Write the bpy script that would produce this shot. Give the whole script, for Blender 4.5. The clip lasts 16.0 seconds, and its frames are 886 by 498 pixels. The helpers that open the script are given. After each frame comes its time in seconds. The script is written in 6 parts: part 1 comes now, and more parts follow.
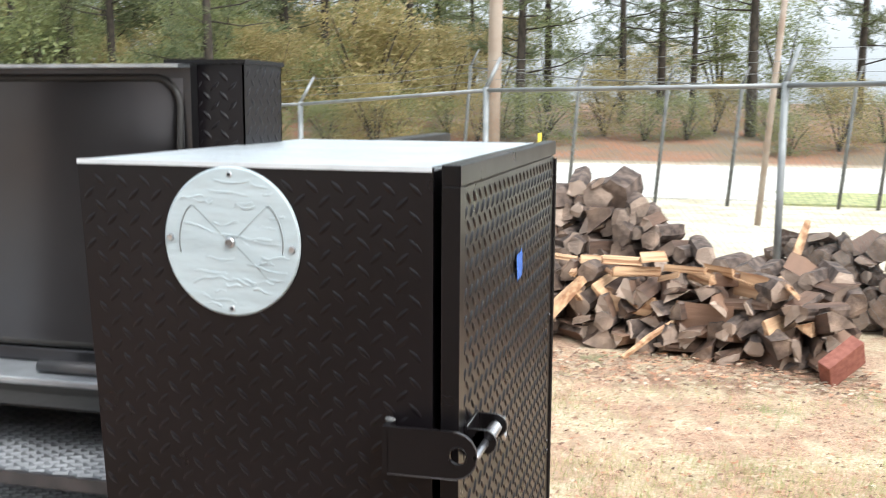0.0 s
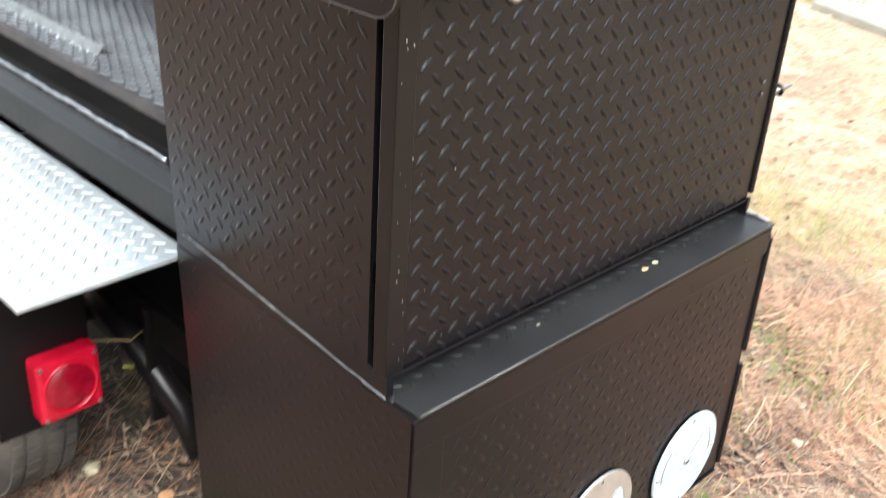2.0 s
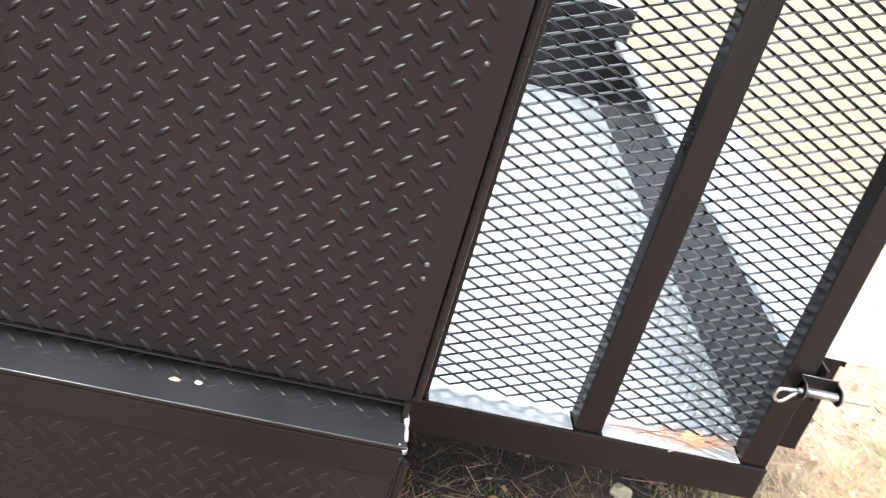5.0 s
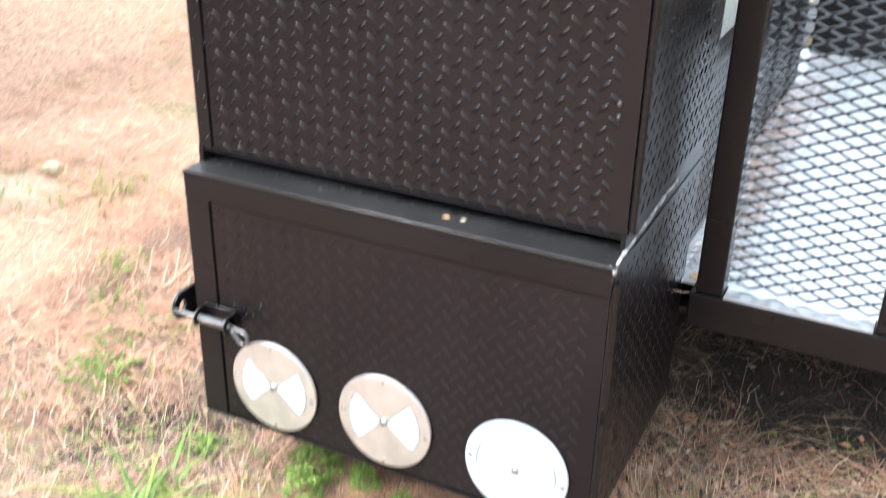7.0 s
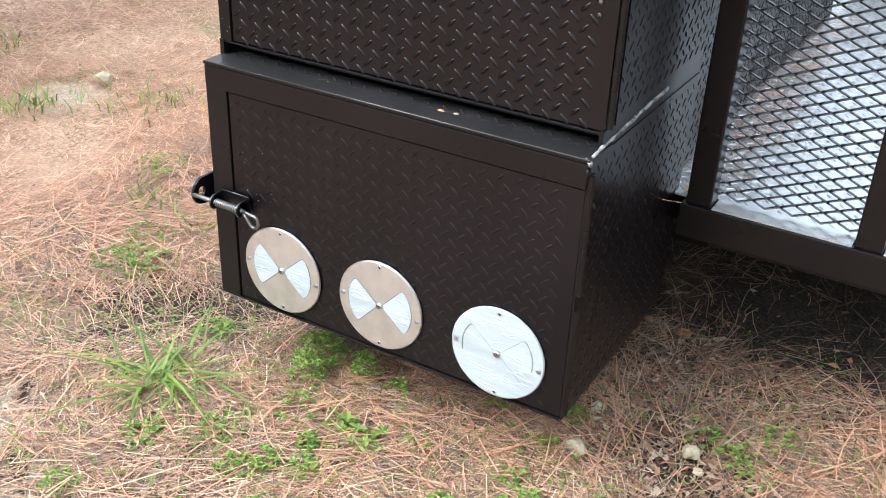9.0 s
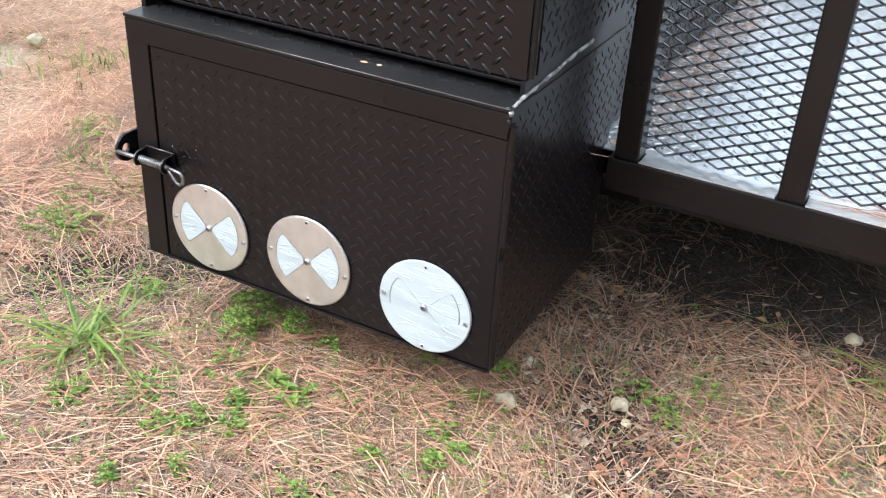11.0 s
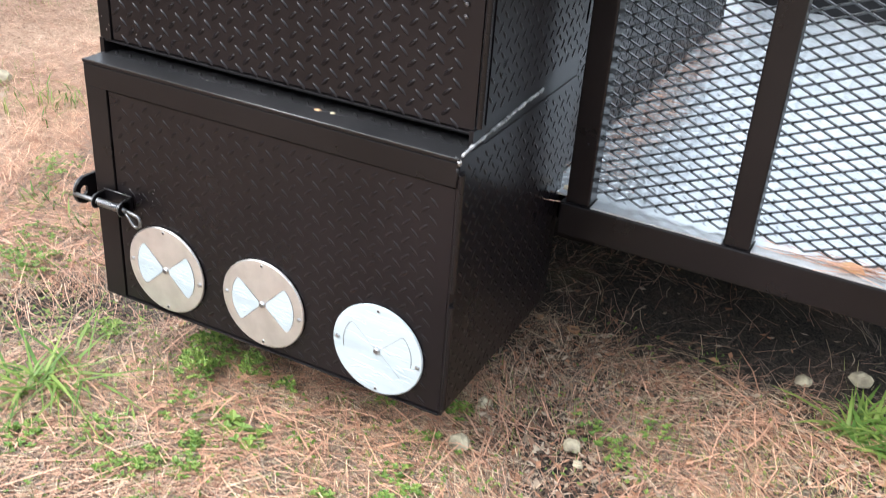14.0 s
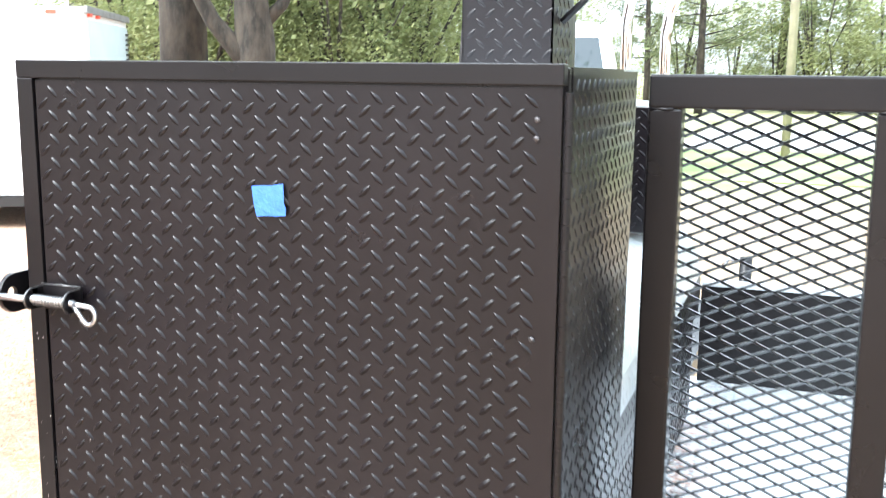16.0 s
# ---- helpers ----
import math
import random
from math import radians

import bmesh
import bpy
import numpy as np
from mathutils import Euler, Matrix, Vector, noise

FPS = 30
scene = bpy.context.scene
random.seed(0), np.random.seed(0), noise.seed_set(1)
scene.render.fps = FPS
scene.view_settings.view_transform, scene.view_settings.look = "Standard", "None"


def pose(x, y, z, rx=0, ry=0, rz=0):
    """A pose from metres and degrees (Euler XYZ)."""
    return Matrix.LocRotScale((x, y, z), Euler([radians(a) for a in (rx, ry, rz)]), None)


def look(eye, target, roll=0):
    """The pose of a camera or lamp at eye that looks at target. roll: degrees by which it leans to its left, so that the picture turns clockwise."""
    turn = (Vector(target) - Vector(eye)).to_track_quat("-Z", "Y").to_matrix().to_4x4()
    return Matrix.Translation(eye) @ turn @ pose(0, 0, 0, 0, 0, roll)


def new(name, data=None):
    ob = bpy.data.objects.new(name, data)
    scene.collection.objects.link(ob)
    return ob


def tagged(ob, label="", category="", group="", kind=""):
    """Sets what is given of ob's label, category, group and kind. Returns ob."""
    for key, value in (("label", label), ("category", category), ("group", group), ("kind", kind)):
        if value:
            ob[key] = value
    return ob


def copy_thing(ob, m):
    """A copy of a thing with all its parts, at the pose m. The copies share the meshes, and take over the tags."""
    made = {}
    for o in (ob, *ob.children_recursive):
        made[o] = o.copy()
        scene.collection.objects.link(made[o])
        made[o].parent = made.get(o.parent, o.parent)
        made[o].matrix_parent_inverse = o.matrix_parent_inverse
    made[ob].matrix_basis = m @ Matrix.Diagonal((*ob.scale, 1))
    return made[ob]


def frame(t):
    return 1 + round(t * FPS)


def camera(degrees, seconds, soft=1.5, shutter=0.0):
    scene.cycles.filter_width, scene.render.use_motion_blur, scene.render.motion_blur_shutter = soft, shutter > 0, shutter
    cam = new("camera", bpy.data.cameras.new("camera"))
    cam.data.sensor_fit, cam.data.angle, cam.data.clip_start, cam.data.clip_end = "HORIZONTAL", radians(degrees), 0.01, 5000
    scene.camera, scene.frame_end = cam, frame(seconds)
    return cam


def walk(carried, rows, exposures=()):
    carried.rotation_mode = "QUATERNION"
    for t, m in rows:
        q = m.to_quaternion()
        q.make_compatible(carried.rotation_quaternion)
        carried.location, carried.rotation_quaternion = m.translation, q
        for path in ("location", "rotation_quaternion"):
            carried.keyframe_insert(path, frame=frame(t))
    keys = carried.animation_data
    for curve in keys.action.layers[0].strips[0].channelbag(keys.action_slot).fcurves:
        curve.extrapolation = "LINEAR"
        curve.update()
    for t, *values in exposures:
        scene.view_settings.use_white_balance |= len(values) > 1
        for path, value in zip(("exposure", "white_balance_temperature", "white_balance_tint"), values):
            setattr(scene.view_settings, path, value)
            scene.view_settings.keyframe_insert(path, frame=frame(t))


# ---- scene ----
cam = camera(47.4, 16.0, 1.0, 0.4)
PATH = [
    (0, (0.222, -1.168, 1.627), (-0.263, 0.751, 1.338), 0.3),
    (0.5, (0.335, -1.106, 1.551), (-0.303, 0.751, 1.167), 1.5),
    (1, (0.436, -0.969, 1.505), (-0.336, 0.783, 0.925), 1.3),
    (1.5, (0.505, -0.833, 1.452), (-0.476, 0.756, 0.735), 4.1),
    (2, (0.659, -0.657, 1.43), (-0.565, 0.618, 0.495), 3.8),
    (2.5, (0.771, -0.558, 1.402), (-0.52, 0.495, 0.296), 2.6),
    (3, (0.809, -0.333, 1.379), (-0.504, 0.603, 0.197), 5.5),
    (3.5, (0.882, -0.12, 1.404), (-0.521, 0.655, 0.208), 8.8),
    (4, (1.061, 0.177, 1.463), (-0.498, 0.766, 0.357), 11.8),
    (4.5, (1.041, 0.419, 1.511), (-0.645, 0.897, 0.548), 12.2),
    (4.7, (1.004, 0.508, 1.529), (-0.719, 0.929, 0.605), 15.3),
    (6.8, (1.282, 1.136, 1.445), (-0.381, 0.402, 0.611), -0.6),
    (7, (1.32, 1.176, 1.406), (-0.291, 0.39, 0.518), 1.2),
    (7.5, (1.377, 1.297, 1.361), (-0.101, 0.439, 0.323), 2.2),
    (8, (1.383, 1.354, 1.362), (-0.072, 0.434, 0.344), 1.4),
    (8.2, (1.394, 1.354, 1.364), (-0.078, 0.44, 0.364), 1.3),
    (10.3, (1.394, 1.367, 1.359), (-0.139, 0.546, 0.372), 3.3),
    (10.5, (1.388, 1.381, 1.354), (-0.143, 0.571, 0.354), 3.1),
    (11, (1.377, 1.409, 1.331), (-0.161, 0.631, 0.316), 3.4),
    (11.5, (1.361, 1.438, 1.328), (-0.184, 0.704, 0.292), 2.8),
    (12, (1.365, 1.462, 1.324), (-0.199, 0.758, 0.294), 4.0),
    (12.5, (1.36, 1.467, 1.324), (-0.217, 0.77, 0.311), 4.3),
    (13, (1.371, 1.469, 1.325), (-0.212, 0.762, 0.328), 4.1),
    (13.5, (1.366, 1.463, 1.344), (-0.21, 0.745, 0.344), 3.9),
    (14, (1.369, 1.453, 1.371), (-0.216, 0.699, 0.411), 4.3),
    (14.5, (1.349, 1.441, 1.442), (-0.284, 0.643, 0.608), 1.6),
    (15, (1.327, 1.408, 1.513), (-0.402, 0.608, 0.905), 0.8),
    (15.5, (1.26, 1.265, 1.53), (-0.546, 0.527, 1.09), 0.7),
    (16, (1.143, 1.095, 1.541), (-0.712, 0.431, 1.195), 0.6),
]
STOPS = [(0, 1.25), (0.5, 1.33), (1, 1.42), (1.5, 1.48), (2, 1.70), (2.5, 1.98), (3.5, 1.95), (4.5, 2.12), (7, 2.05), (7.5, 1.66), (8.2, 1.45), (13.5, 1.37), (14.2, 1.68), (14.8, 2.12), (15.2, 2.27), (16, 2.65)]
EXPOSURE = [(t, s, 6150 if t < 5 else 6000 if t < 14.5 else 5840, 6 if t < 4.2 else 9 if t < 15 else 5) for t, s in STOPS]
walk(cam, [(t, look(e, a, r)) for t, e, a, r in PATH], EXPOSURE)

# ---- world below ----
SUN_ROT, SUN, SKY, CLOUD = 128.0, 1.1, 0.06, 0.80

# ---------------------------------------------------------------- world, sun
W = bpy.data.worlds.new("world")
scene.world = W
W.use_nodes = True
wn = W.node_tree
sky = wn.nodes.new("ShaderNodeTexSky")
sky.sky_type = 'NISHITA'
sky.sun_disc = False
sky.sun_elevation = radians(48)
sky.sun_rotation = radians(SUN_ROT)
sky.air_density, sky.dust_density, sky.ozone_density = 1.0, 6.0, 1.0
hsv = wn.nodes.new("ShaderNodeHueSaturation")
hsv.inputs["Saturation"].default_value = 0.45
# cloud layer: an even overcast, brighter towards the zenith
wco = wn.nodes.new("ShaderNodeTexCoord")
wsep = wn.nodes.new("ShaderNodeSeparateXYZ")
wz = wn.nodes.new("ShaderNodeMapRange")
wz.inputs["From Min"].default_value, wz.inputs["From Max"].default_value = 0.0, 1.0
wz.inputs["To Min"].default_value, wz.inputs["To Max"].default_value = 0.43 * CLOUD / SKY, CLOUD / SKY
wcloud = wn.nodes.new("ShaderNodeVectorMath")
wcloud.operation = 'SCALE'
wcloud.inputs[0].default_value = (0.94, 0.985, 1.03)
wadd = wn.nodes.new("ShaderNodeVectorMath")
wadd.operation = 'ADD'
wn.links.new(wco.outputs["Generated"], wsep.inputs[0])
wn.links.new(wsep.outputs["Z"], wz.inputs["Value"])
wn.links.new(wz.outputs["Result"], wcloud.inputs["Scale"])
bg = wn.nodes["Background"]
bg.inputs["Strength"].default_value = SKY
wn.links.new(sky.outputs[0], hsv.inputs["Color"])
wn.links.new(hsv.outputs[0], wadd.inputs[0])
wn.links.new(wcloud.outputs[0], wadd.inputs[1])
wn.links.new(wadd.outputs[0], bg.inputs["Color"])
sl = bpy.data.lights.new("sun", 'SUN')
sl.energy, sl.angle, sl.color = SUN, radians(35), (1.0, 0.965, 0.92)
so = new("sun", sl)
so.matrix_world = look((0, 0, 30), (-math.sin(radians(SUN_ROT)) * 27, -math.cos(radians(SUN_ROT)) * 27, 0))

# ---------------------------------------------------------------- materials


def material(name, color, rough=0.5, metal=0.0, ior=1.5, color2=None, scale=8.0, detail=4.0, bump=0.0, bump_scale=60.0, translucent=0.0,
             rough_var=0.0, island=None, piece=None, stretch=None, color3=None, scale3=60.0, mix3=0.5, coat=0.0, skew=1.0):
    """A surface with variation at two scales, bump, and a tint per island or per piece."""
    m = bpy.data.materials.new(name)
    m.use_nodes = True
    nt = m.node_tree
    N, L = nt.nodes.new, nt.links.new
    b = nt.nodes["Principled BSDF"]
    b.inputs["Roughness"].default_value, b.inputs["Metallic"].default_value, b.inputs["IOR"].default_value = rough, metal, ior
    if coat:
        b.inputs["Coat Weight"].default_value, b.inputs["Coat Roughness"].default_value = coat, 0.12
    co = N("ShaderNodeTexCoord")
    src = co.outputs["Object"]
    if stretch:
        mp = N("ShaderNodeMapping")
        mp.inputs["Scale"].default_value = stretch
        L(src, mp.inputs["Vector"])
        src = mp.outputs[0]

    def noise_of(s, d):
        n = N("ShaderNodeTexNoise")
        n.inputs["Scale"].default_value, n.inputs["Detail"].default_value = s, d
        L(src, n.inputs["Vector"])
        return n.outputs["Fac"]

    def mixed(fac, a, c):
        x = N("ShaderNodeMix")
        x.data_type = 'RGBA'
        if isinstance(fac, float):
            x.inputs["Factor"].default_value = fac
        else:
            L(fac, x.inputs["Factor"])
        for v, k in ((a, "A"), (c, "B")):
            sock = [i for i in x.inputs if i.name == k and i.type == 'RGBA'][0]
            if isinstance(v, tuple):
                sock.default_value = (*v, 1)
            else:
                L(v, sock)
        return [o for o in x.outputs if o.type == 'RGBA'][0]

    def ramp(fac, lo, hi):
        r = N("ShaderNodeMapRange")
        r.inputs["From Min"].default_value, r.inputs["From Max"].default_value = lo, hi
        L(fac, r.inputs["Value"])
        return r.outputs["Result"]

    out = None
    if color2:
        out = mixed(ramp(noise_of(scale, detail), 0.35, 0.65), color, color2)
    if color3:
        f = N("ShaderNodeMath")
        f.operation = 'MULTIPLY'
        L(ramp(noise_of(scale3, 3.0), 0.5, 0.7), f.inputs[0])
        f.inputs[1].default_value = mix3
        out = mixed(f.outputs[0], out if out is not None else color, color3)
    if island or piece:
        if island:
            g, tint = N("ShaderNodeNewGeometry").outputs["Random Per Island"], island
        else:
            g, tint = N("ShaderNodeObjectInfo").outputs["Random"], piece
        if skew != 1.0:
            pw = N("ShaderNodeMath")
            pw.operation = 'POWER'
            L(g, pw.inputs[0])
            pw.inputs[1].default_value = skew
            g = pw.outputs[0]
        out = mixed(g, out if out is not None else color, tint) if isinstance(tint, tuple) else out
    if out is None:
        b.inputs["Base Color"].default_value = (*color, 1)
    else:
        L(out, b.inputs["Base Color"])
    if rough_var:
        r = N("ShaderNodeMapRange")
        r.inputs["To Min"].default_value, r.inputs["To Max"].default_value = rough - rough_var, rough + rough_var
        L(noise_of(scale * 1.7 + 3, 5.0), r.inputs["Value"])
        L(r.outputs["Result"], b.inputs["Roughness"])
    if bump:
        u = N("ShaderNodeBump")
        u.inputs["Strength"].default_value, u.inputs["Distance"].default_value = bump, 0.01
        L(noise_of(bump_scale, 5.0), u.inputs["Height"])
        L(u.outputs[0], b.inputs["Normal"])
    if translucent:
        tr, ms = N("ShaderNodeBsdfTranslucent"), N("ShaderNodeMixShader")
        ms.inputs[0].default_value = translucent
        if out is None:
            tr.inputs["Color"].default_value = (*color, 1)
        else:
            L(out, tr.inputs["Color"])
        L(b.outputs[0], ms.inputs[1])
        L(tr.outputs[0], ms.inputs[2])
        L(ms.outputs[0], nt.nodes["Material Output"].inputs["Surface"])
    return m


M_PAINT = material("black_enamel", (0.0052, 0.0041, 0.0050), 0.29, ior=1.345, color2=(0.0078, 0.0062, 0.0074), scale=3, rough_var=0.05, bump=0.02, bump_scale=140)
M_FRAME = material("black_enamel_smooth", (0.0048, 0.0041, 0.0047), 0.29, ior=1.335, color2=(0.0072, 0.0062, 0.0069), scale=4, rough_var=0.05, bump=0.02, bump_scale=220)
# greyer and glossier than the other enamel, for sky reflected in the ledge
M_LEDGE = material("skylit_black_enamel", (0.016, 0.016, 0.017), 0.36, ior=1.5, color2=(0.026, 0.025, 0.026), scale=9, rough_var=0.06, bump=0.02, bump_scale=120)
M_DECK = material("bare_tread_plate", (0.68, 0.715, 0.735), 0.33, 0.60, color2=(0.56, 0.60, 0.625), scale=7, rough_var=0.06, bump=0.02, bump_scale=90, color3=(0.42, 0.41, 0.40), scale3=40, mix3=0.4)
M_TRIM = material("pale_zinc_trim", (0.72, 0.74, 0.75), 0.5, 0.3, color2=(0.62, 0.64, 0.66), scale=14)
M_DARK = material("soot_black_steel", (0.010, 0.009, 0.008), 0.6, color2=(0.02, 0.017, 0.015), scale=6, bump=0.1)
M_GRATE = material("bare_expanded_steel", (0.22, 0.22, 0.225), 0.38, 0.85, color2=(0.15, 0.15, 0.155), scale=12)
M_LINER = material("grey_steel_liner", (0.080, 0.076, 0.078), 0.32, 0.9, color2=(0.064, 0.060, 0.062), scale=3, rough_var=0.06)
M_MESH = material("black_mesh_paint", (0.009, 0.0086, 0.009), 0.30, ior=1.65)
M_STAIN = material("polished_stainless", (0.72, 0.71, 0.70), 0.38, 0.86, color2=(0.62, 0.61, 0.60), scale=30, rough_var=0.05)
M_FILM = material("white_film", (0.45, 0.515, 0.54), 0.42, color2=(0.39, 0.45, 0.475), scale=9, bump=0.22, bump_scale=26, stretch=(1, 0.5, 2.4))
M_CREASE = material("film_crease_grey", (0.20, 0.22, 0.225), 0.5)
M_WELD = material("weld_bead", (0.26, 0.26, 0.26), 0.4, 0.6, color2=(0.12, 0.12, 0.12), scale=60, bump=0.6, bump_scale=90)
M_BEAD = material("bright_weld_bead", (0.50, 0.50, 0.50), 0.4, 0.3, color2=(0.10, 0.10, 0.10), scale=45, bump=0.8, bump_scale=80)
M_STEEL = material("zinc_steel", (0.55, 0.55, 0.56), 0.30, 0.95, color2=(0.4, 0.4, 0.42), scale=30)
M_SPRING = material("dull_spring_steel", (0.22, 0.22, 0.22), 0.35, 0.8, color2=(0.12, 0.12, 0.12), scale=30)
M_CHROME = material("chrome", (0.85, 0.86, 0.87), 0.06, 1.0)
M_TAPE = material("blue_tape", (0.035, 0.115, 0.44), 0.6, color2=(0.045, 0.14, 0.50), scale=60, bump=0.15, bump_scale=120)
# the pale tone holds the sky's reflection in the pit's upper lip
M_LIP = material("skylit_grey_lip", (0.50, 0.52, 0.54), 0.36, 0.6, color2=(0.32, 0.33, 0.35), scale=10, rough_var=0.08)
M_LENS = material("red_lens", (0.36, 0.003, 0.018), 0.15, ior=1.5, color2=(0.50, 0.006, 0.03), scale=18, coat=0.4)
M_LENS2 = material("dark_red_lens", (0.20, 0.002, 0.012), 0.12, ior=1.5, color2=(0.30, 0.004, 0.02), scale=30, coat=0.5)
M_SKYLIT = material("skylit_grey_side", (0.15, 0.15, 0.145), 0.5, color2=(0.11, 0.11, 0.108), scale=5, rough_var=0.06)
M_TYRE = material("tyre_rubber", (0.035, 0.034, 0.033), 0.75, color2=(0.09, 0.08, 0.07), scale=9, bump=0.25)
M_RIM = material("white_wheel_paint", (0.7, 0.71, 0.72), 0.35, color2=(0.6, 0.6, 0.6), scale=8)
M_WIRE = material("yellow_wire", (0.22, 0.16, 0.06), 0.5)
M_RUST = material("dark_bar", (0.06, 0.058, 0.06), 0.4, 0.4, color2=(0.10, 0.09, 0.09), scale=20)

M_GALV = material("galvanised_pipe", (0.30, 0.31, 0.31), 0.5, 0.4, color2=(0.20, 0.21, 0.21), scale=6)
M_FPOST = material("dark_weathered_post", (0.085, 0.088, 0.085), 0.7, 0.2, color2=(0.14, 0.14, 0.13), scale=5)
M_RPOST = material("weathered_post", (0.30, 0.22, 0.17), 0.8, color2=(0.40, 0.34, 0.29), scale=2.5, bump=0.3)
M_PALEPOLE = material("pale_pole_wood", (0.36, 0.32, 0.22), 0.85, color2=(0.26, 0.23, 0.16), scale=3, bump=0.3)
M_BARK = material("pine_bark", (0.017, 0.0135, 0.0105), 0.95, color2=(0.062, 0.048, 0.035), scale=5, stretch=(2.0, 2.0, 0.7), bump=1.0, bump_scale=9, color3=(0.054, 0.049, 0.039), scale3=16, mix3=0.5)
M_PINE = material("pine_needles", (0.060, 0.090, 0.042), 0.7, color2=(0.12, 0.15, 0.065), scale=0.6, island=(0.19, 0.20, 0.10), translucent=0.45)
M_LEAF = material("mixed_foliage", (0.13, 0.175, 0.065), 0.6, color2=(0.27, 0.27, 0.11), scale=0.5, island=(0.26, 0.28, 0.13), translucent=0.55)
M_LEAF2 = material("autumn_foliage", (0.30, 0.26, 0.10), 0.6, color2=(0.22, 0.23, 0.09), scale=0.5, island=(0.40, 0.31, 0.15), translucent=0.5)
M_LOG = material("split_wood", (0.022, 0.014, 0.011), 0.85, color2=(0.100, 0.056, 0.038), scale=16, stretch=(1, 0.12, 1), bump=0.6, bump_scale=40, piece=(0.22, 0.125, 0.080), skew=2.0)
M_END = material("cut_wood_end", (0.075, 0.048, 0.035), 0.9, color2=(0.26, 0.18, 0.132), scale=10, bump=0.8, bump_scale=45, piece=(0.50, 0.385, 0.31), skew=1.6)
M_PILE = material("piled_wood", (0.036, 0.023, 0.018), 0.85, color2=(0.115, 0.072, 0.052), scale=9, stretch=(1, 0.25, 1), bump=0.6, bump_scale=40, island=(0.15, 0.098, 0.074))
M_PEND = material("piled_wood_end", (0.080, 0.056, 0.043), 0.9, color2=(0.26, 0.195, 0.155), scale=14, bump=0.8, bump_scale=45, island=(0.36, 0.28, 0.23))
M_LOGO = material("fresh_split_wood", (0.26, 0.125, 0.062), 0.85, color2=(0.58, 0.38, 0.225), scale=22, stretch=(1, 0.07, 1), bump=0.4, bump_scale=40)
M_LOGB = material("log_bark", (0.045, 0.031, 0.026), 0.9, color2=(0.16, 0.115, 0.092), scale=14, bump=0.8, bump_scale=30)
M_BRICK = material("red_brick", (0.19, 0.060, 0.042), 0.85, color2=(0.27, 0.10, 0.07), scale=25, bump=0.3)
M_STONE = material("pale_stone", (0.55, 0.485, 0.335), 0.85, color2=(0.30, 0.255, 0.18), scale=30, bump=0.5, bump_scale=50)
M_CONC = material("old_concrete", (0.36, 0.35, 0.30), 0.9, color2=(0.27, 0.26, 0.21), scale=5, bump=0.2)
M_WEED = material("weed_leaf", (0.062, 0.145, 0.026), 0.5, color2=(0.13, 0.245, 0.042), scale=20, island=(0.29, 0.38, 0.085), translucent=0.3)
M_DRYGRASS = material("yellowing_grass", (0.25, 0.31, 0.09), 0.6, color2=(0.42, 0.40, 0.17), scale=3, island=(0.56, 0.50, 0.26), translucent=0.3)
M_STRAW = material("pine_straw", (0.085, 0.036, 0.022), 0.5, island=(0.80, 0.50, 0.35), color2=(0.34, 0.150, 0.085), scale=14.0, skew=1.3)
M_STRAW2 = material("bleached_pine_straw", (0.15, 0.080, 0.052), 0.5, island=(0.92, 0.63, 0.42), color2=(0.52, 0.240, 0.130), scale=12.0, skew=1.3)
M_STRAWT = material("tan_pine_straw", (0.28, 0.19, 0.105), 0.5, island=(0.85, 0.68, 0.48), color2=(0.40, 0.29, 0.17), scale=11.0, skew=1.2)
M_STRAWP = material("pink_pine_needles", (0.20, 0.095, 0.058), 0.5, island=(0.80, 0.47, 0.31), color2=(0.42, 0.21, 0.125), scale=9.0)
M_STRAWG = material("grey_pine_straw", (0.055, 0.042, 0.034), 0.6, island=(0.34, 0.26, 0.20), color2=(0.12, 0.075, 0.050), scale=11.0)
M_STRAWR = material("red_pine_straw", (0.12, 0.052, 0.032), 0.5, island=(0.52, 0.27, 0.16), color2=(0.36, 0.150, 0.080), scale=11.0)
M_DRY = material("dry_leaf", (0.48, 0.25, 0.12), 0.7, color2=(0.6, 0.38, 0.2), scale=20)
M_WHITE = material("white_trailer_paint", (0.82, 0.83, 0.83), 0.35, color2=(0.74, 0.75, 0.76), scale=1.0)
M_GLASS = material("tinted_glass", (0.03, 0.04, 0.045), 0.05, ior=1.5)
M_AMBER = material("marker_lens", (0.75, 0.10, 0.06), 0.3)
M_BLACK = material("black_rubber", (0.015, 0.015, 0.015), 0.6)
M_YEL = material("yellow_marker", (0.75, 0.58, 0.03), 0.5)


SAND = ((-0.33, 1.55, 0.20), (-0.12, 1.47, 0.13), (0.43, -0.29, 0.16), (0.60, -0.05, 0.18), (-0.93, -1.63, 0.18))


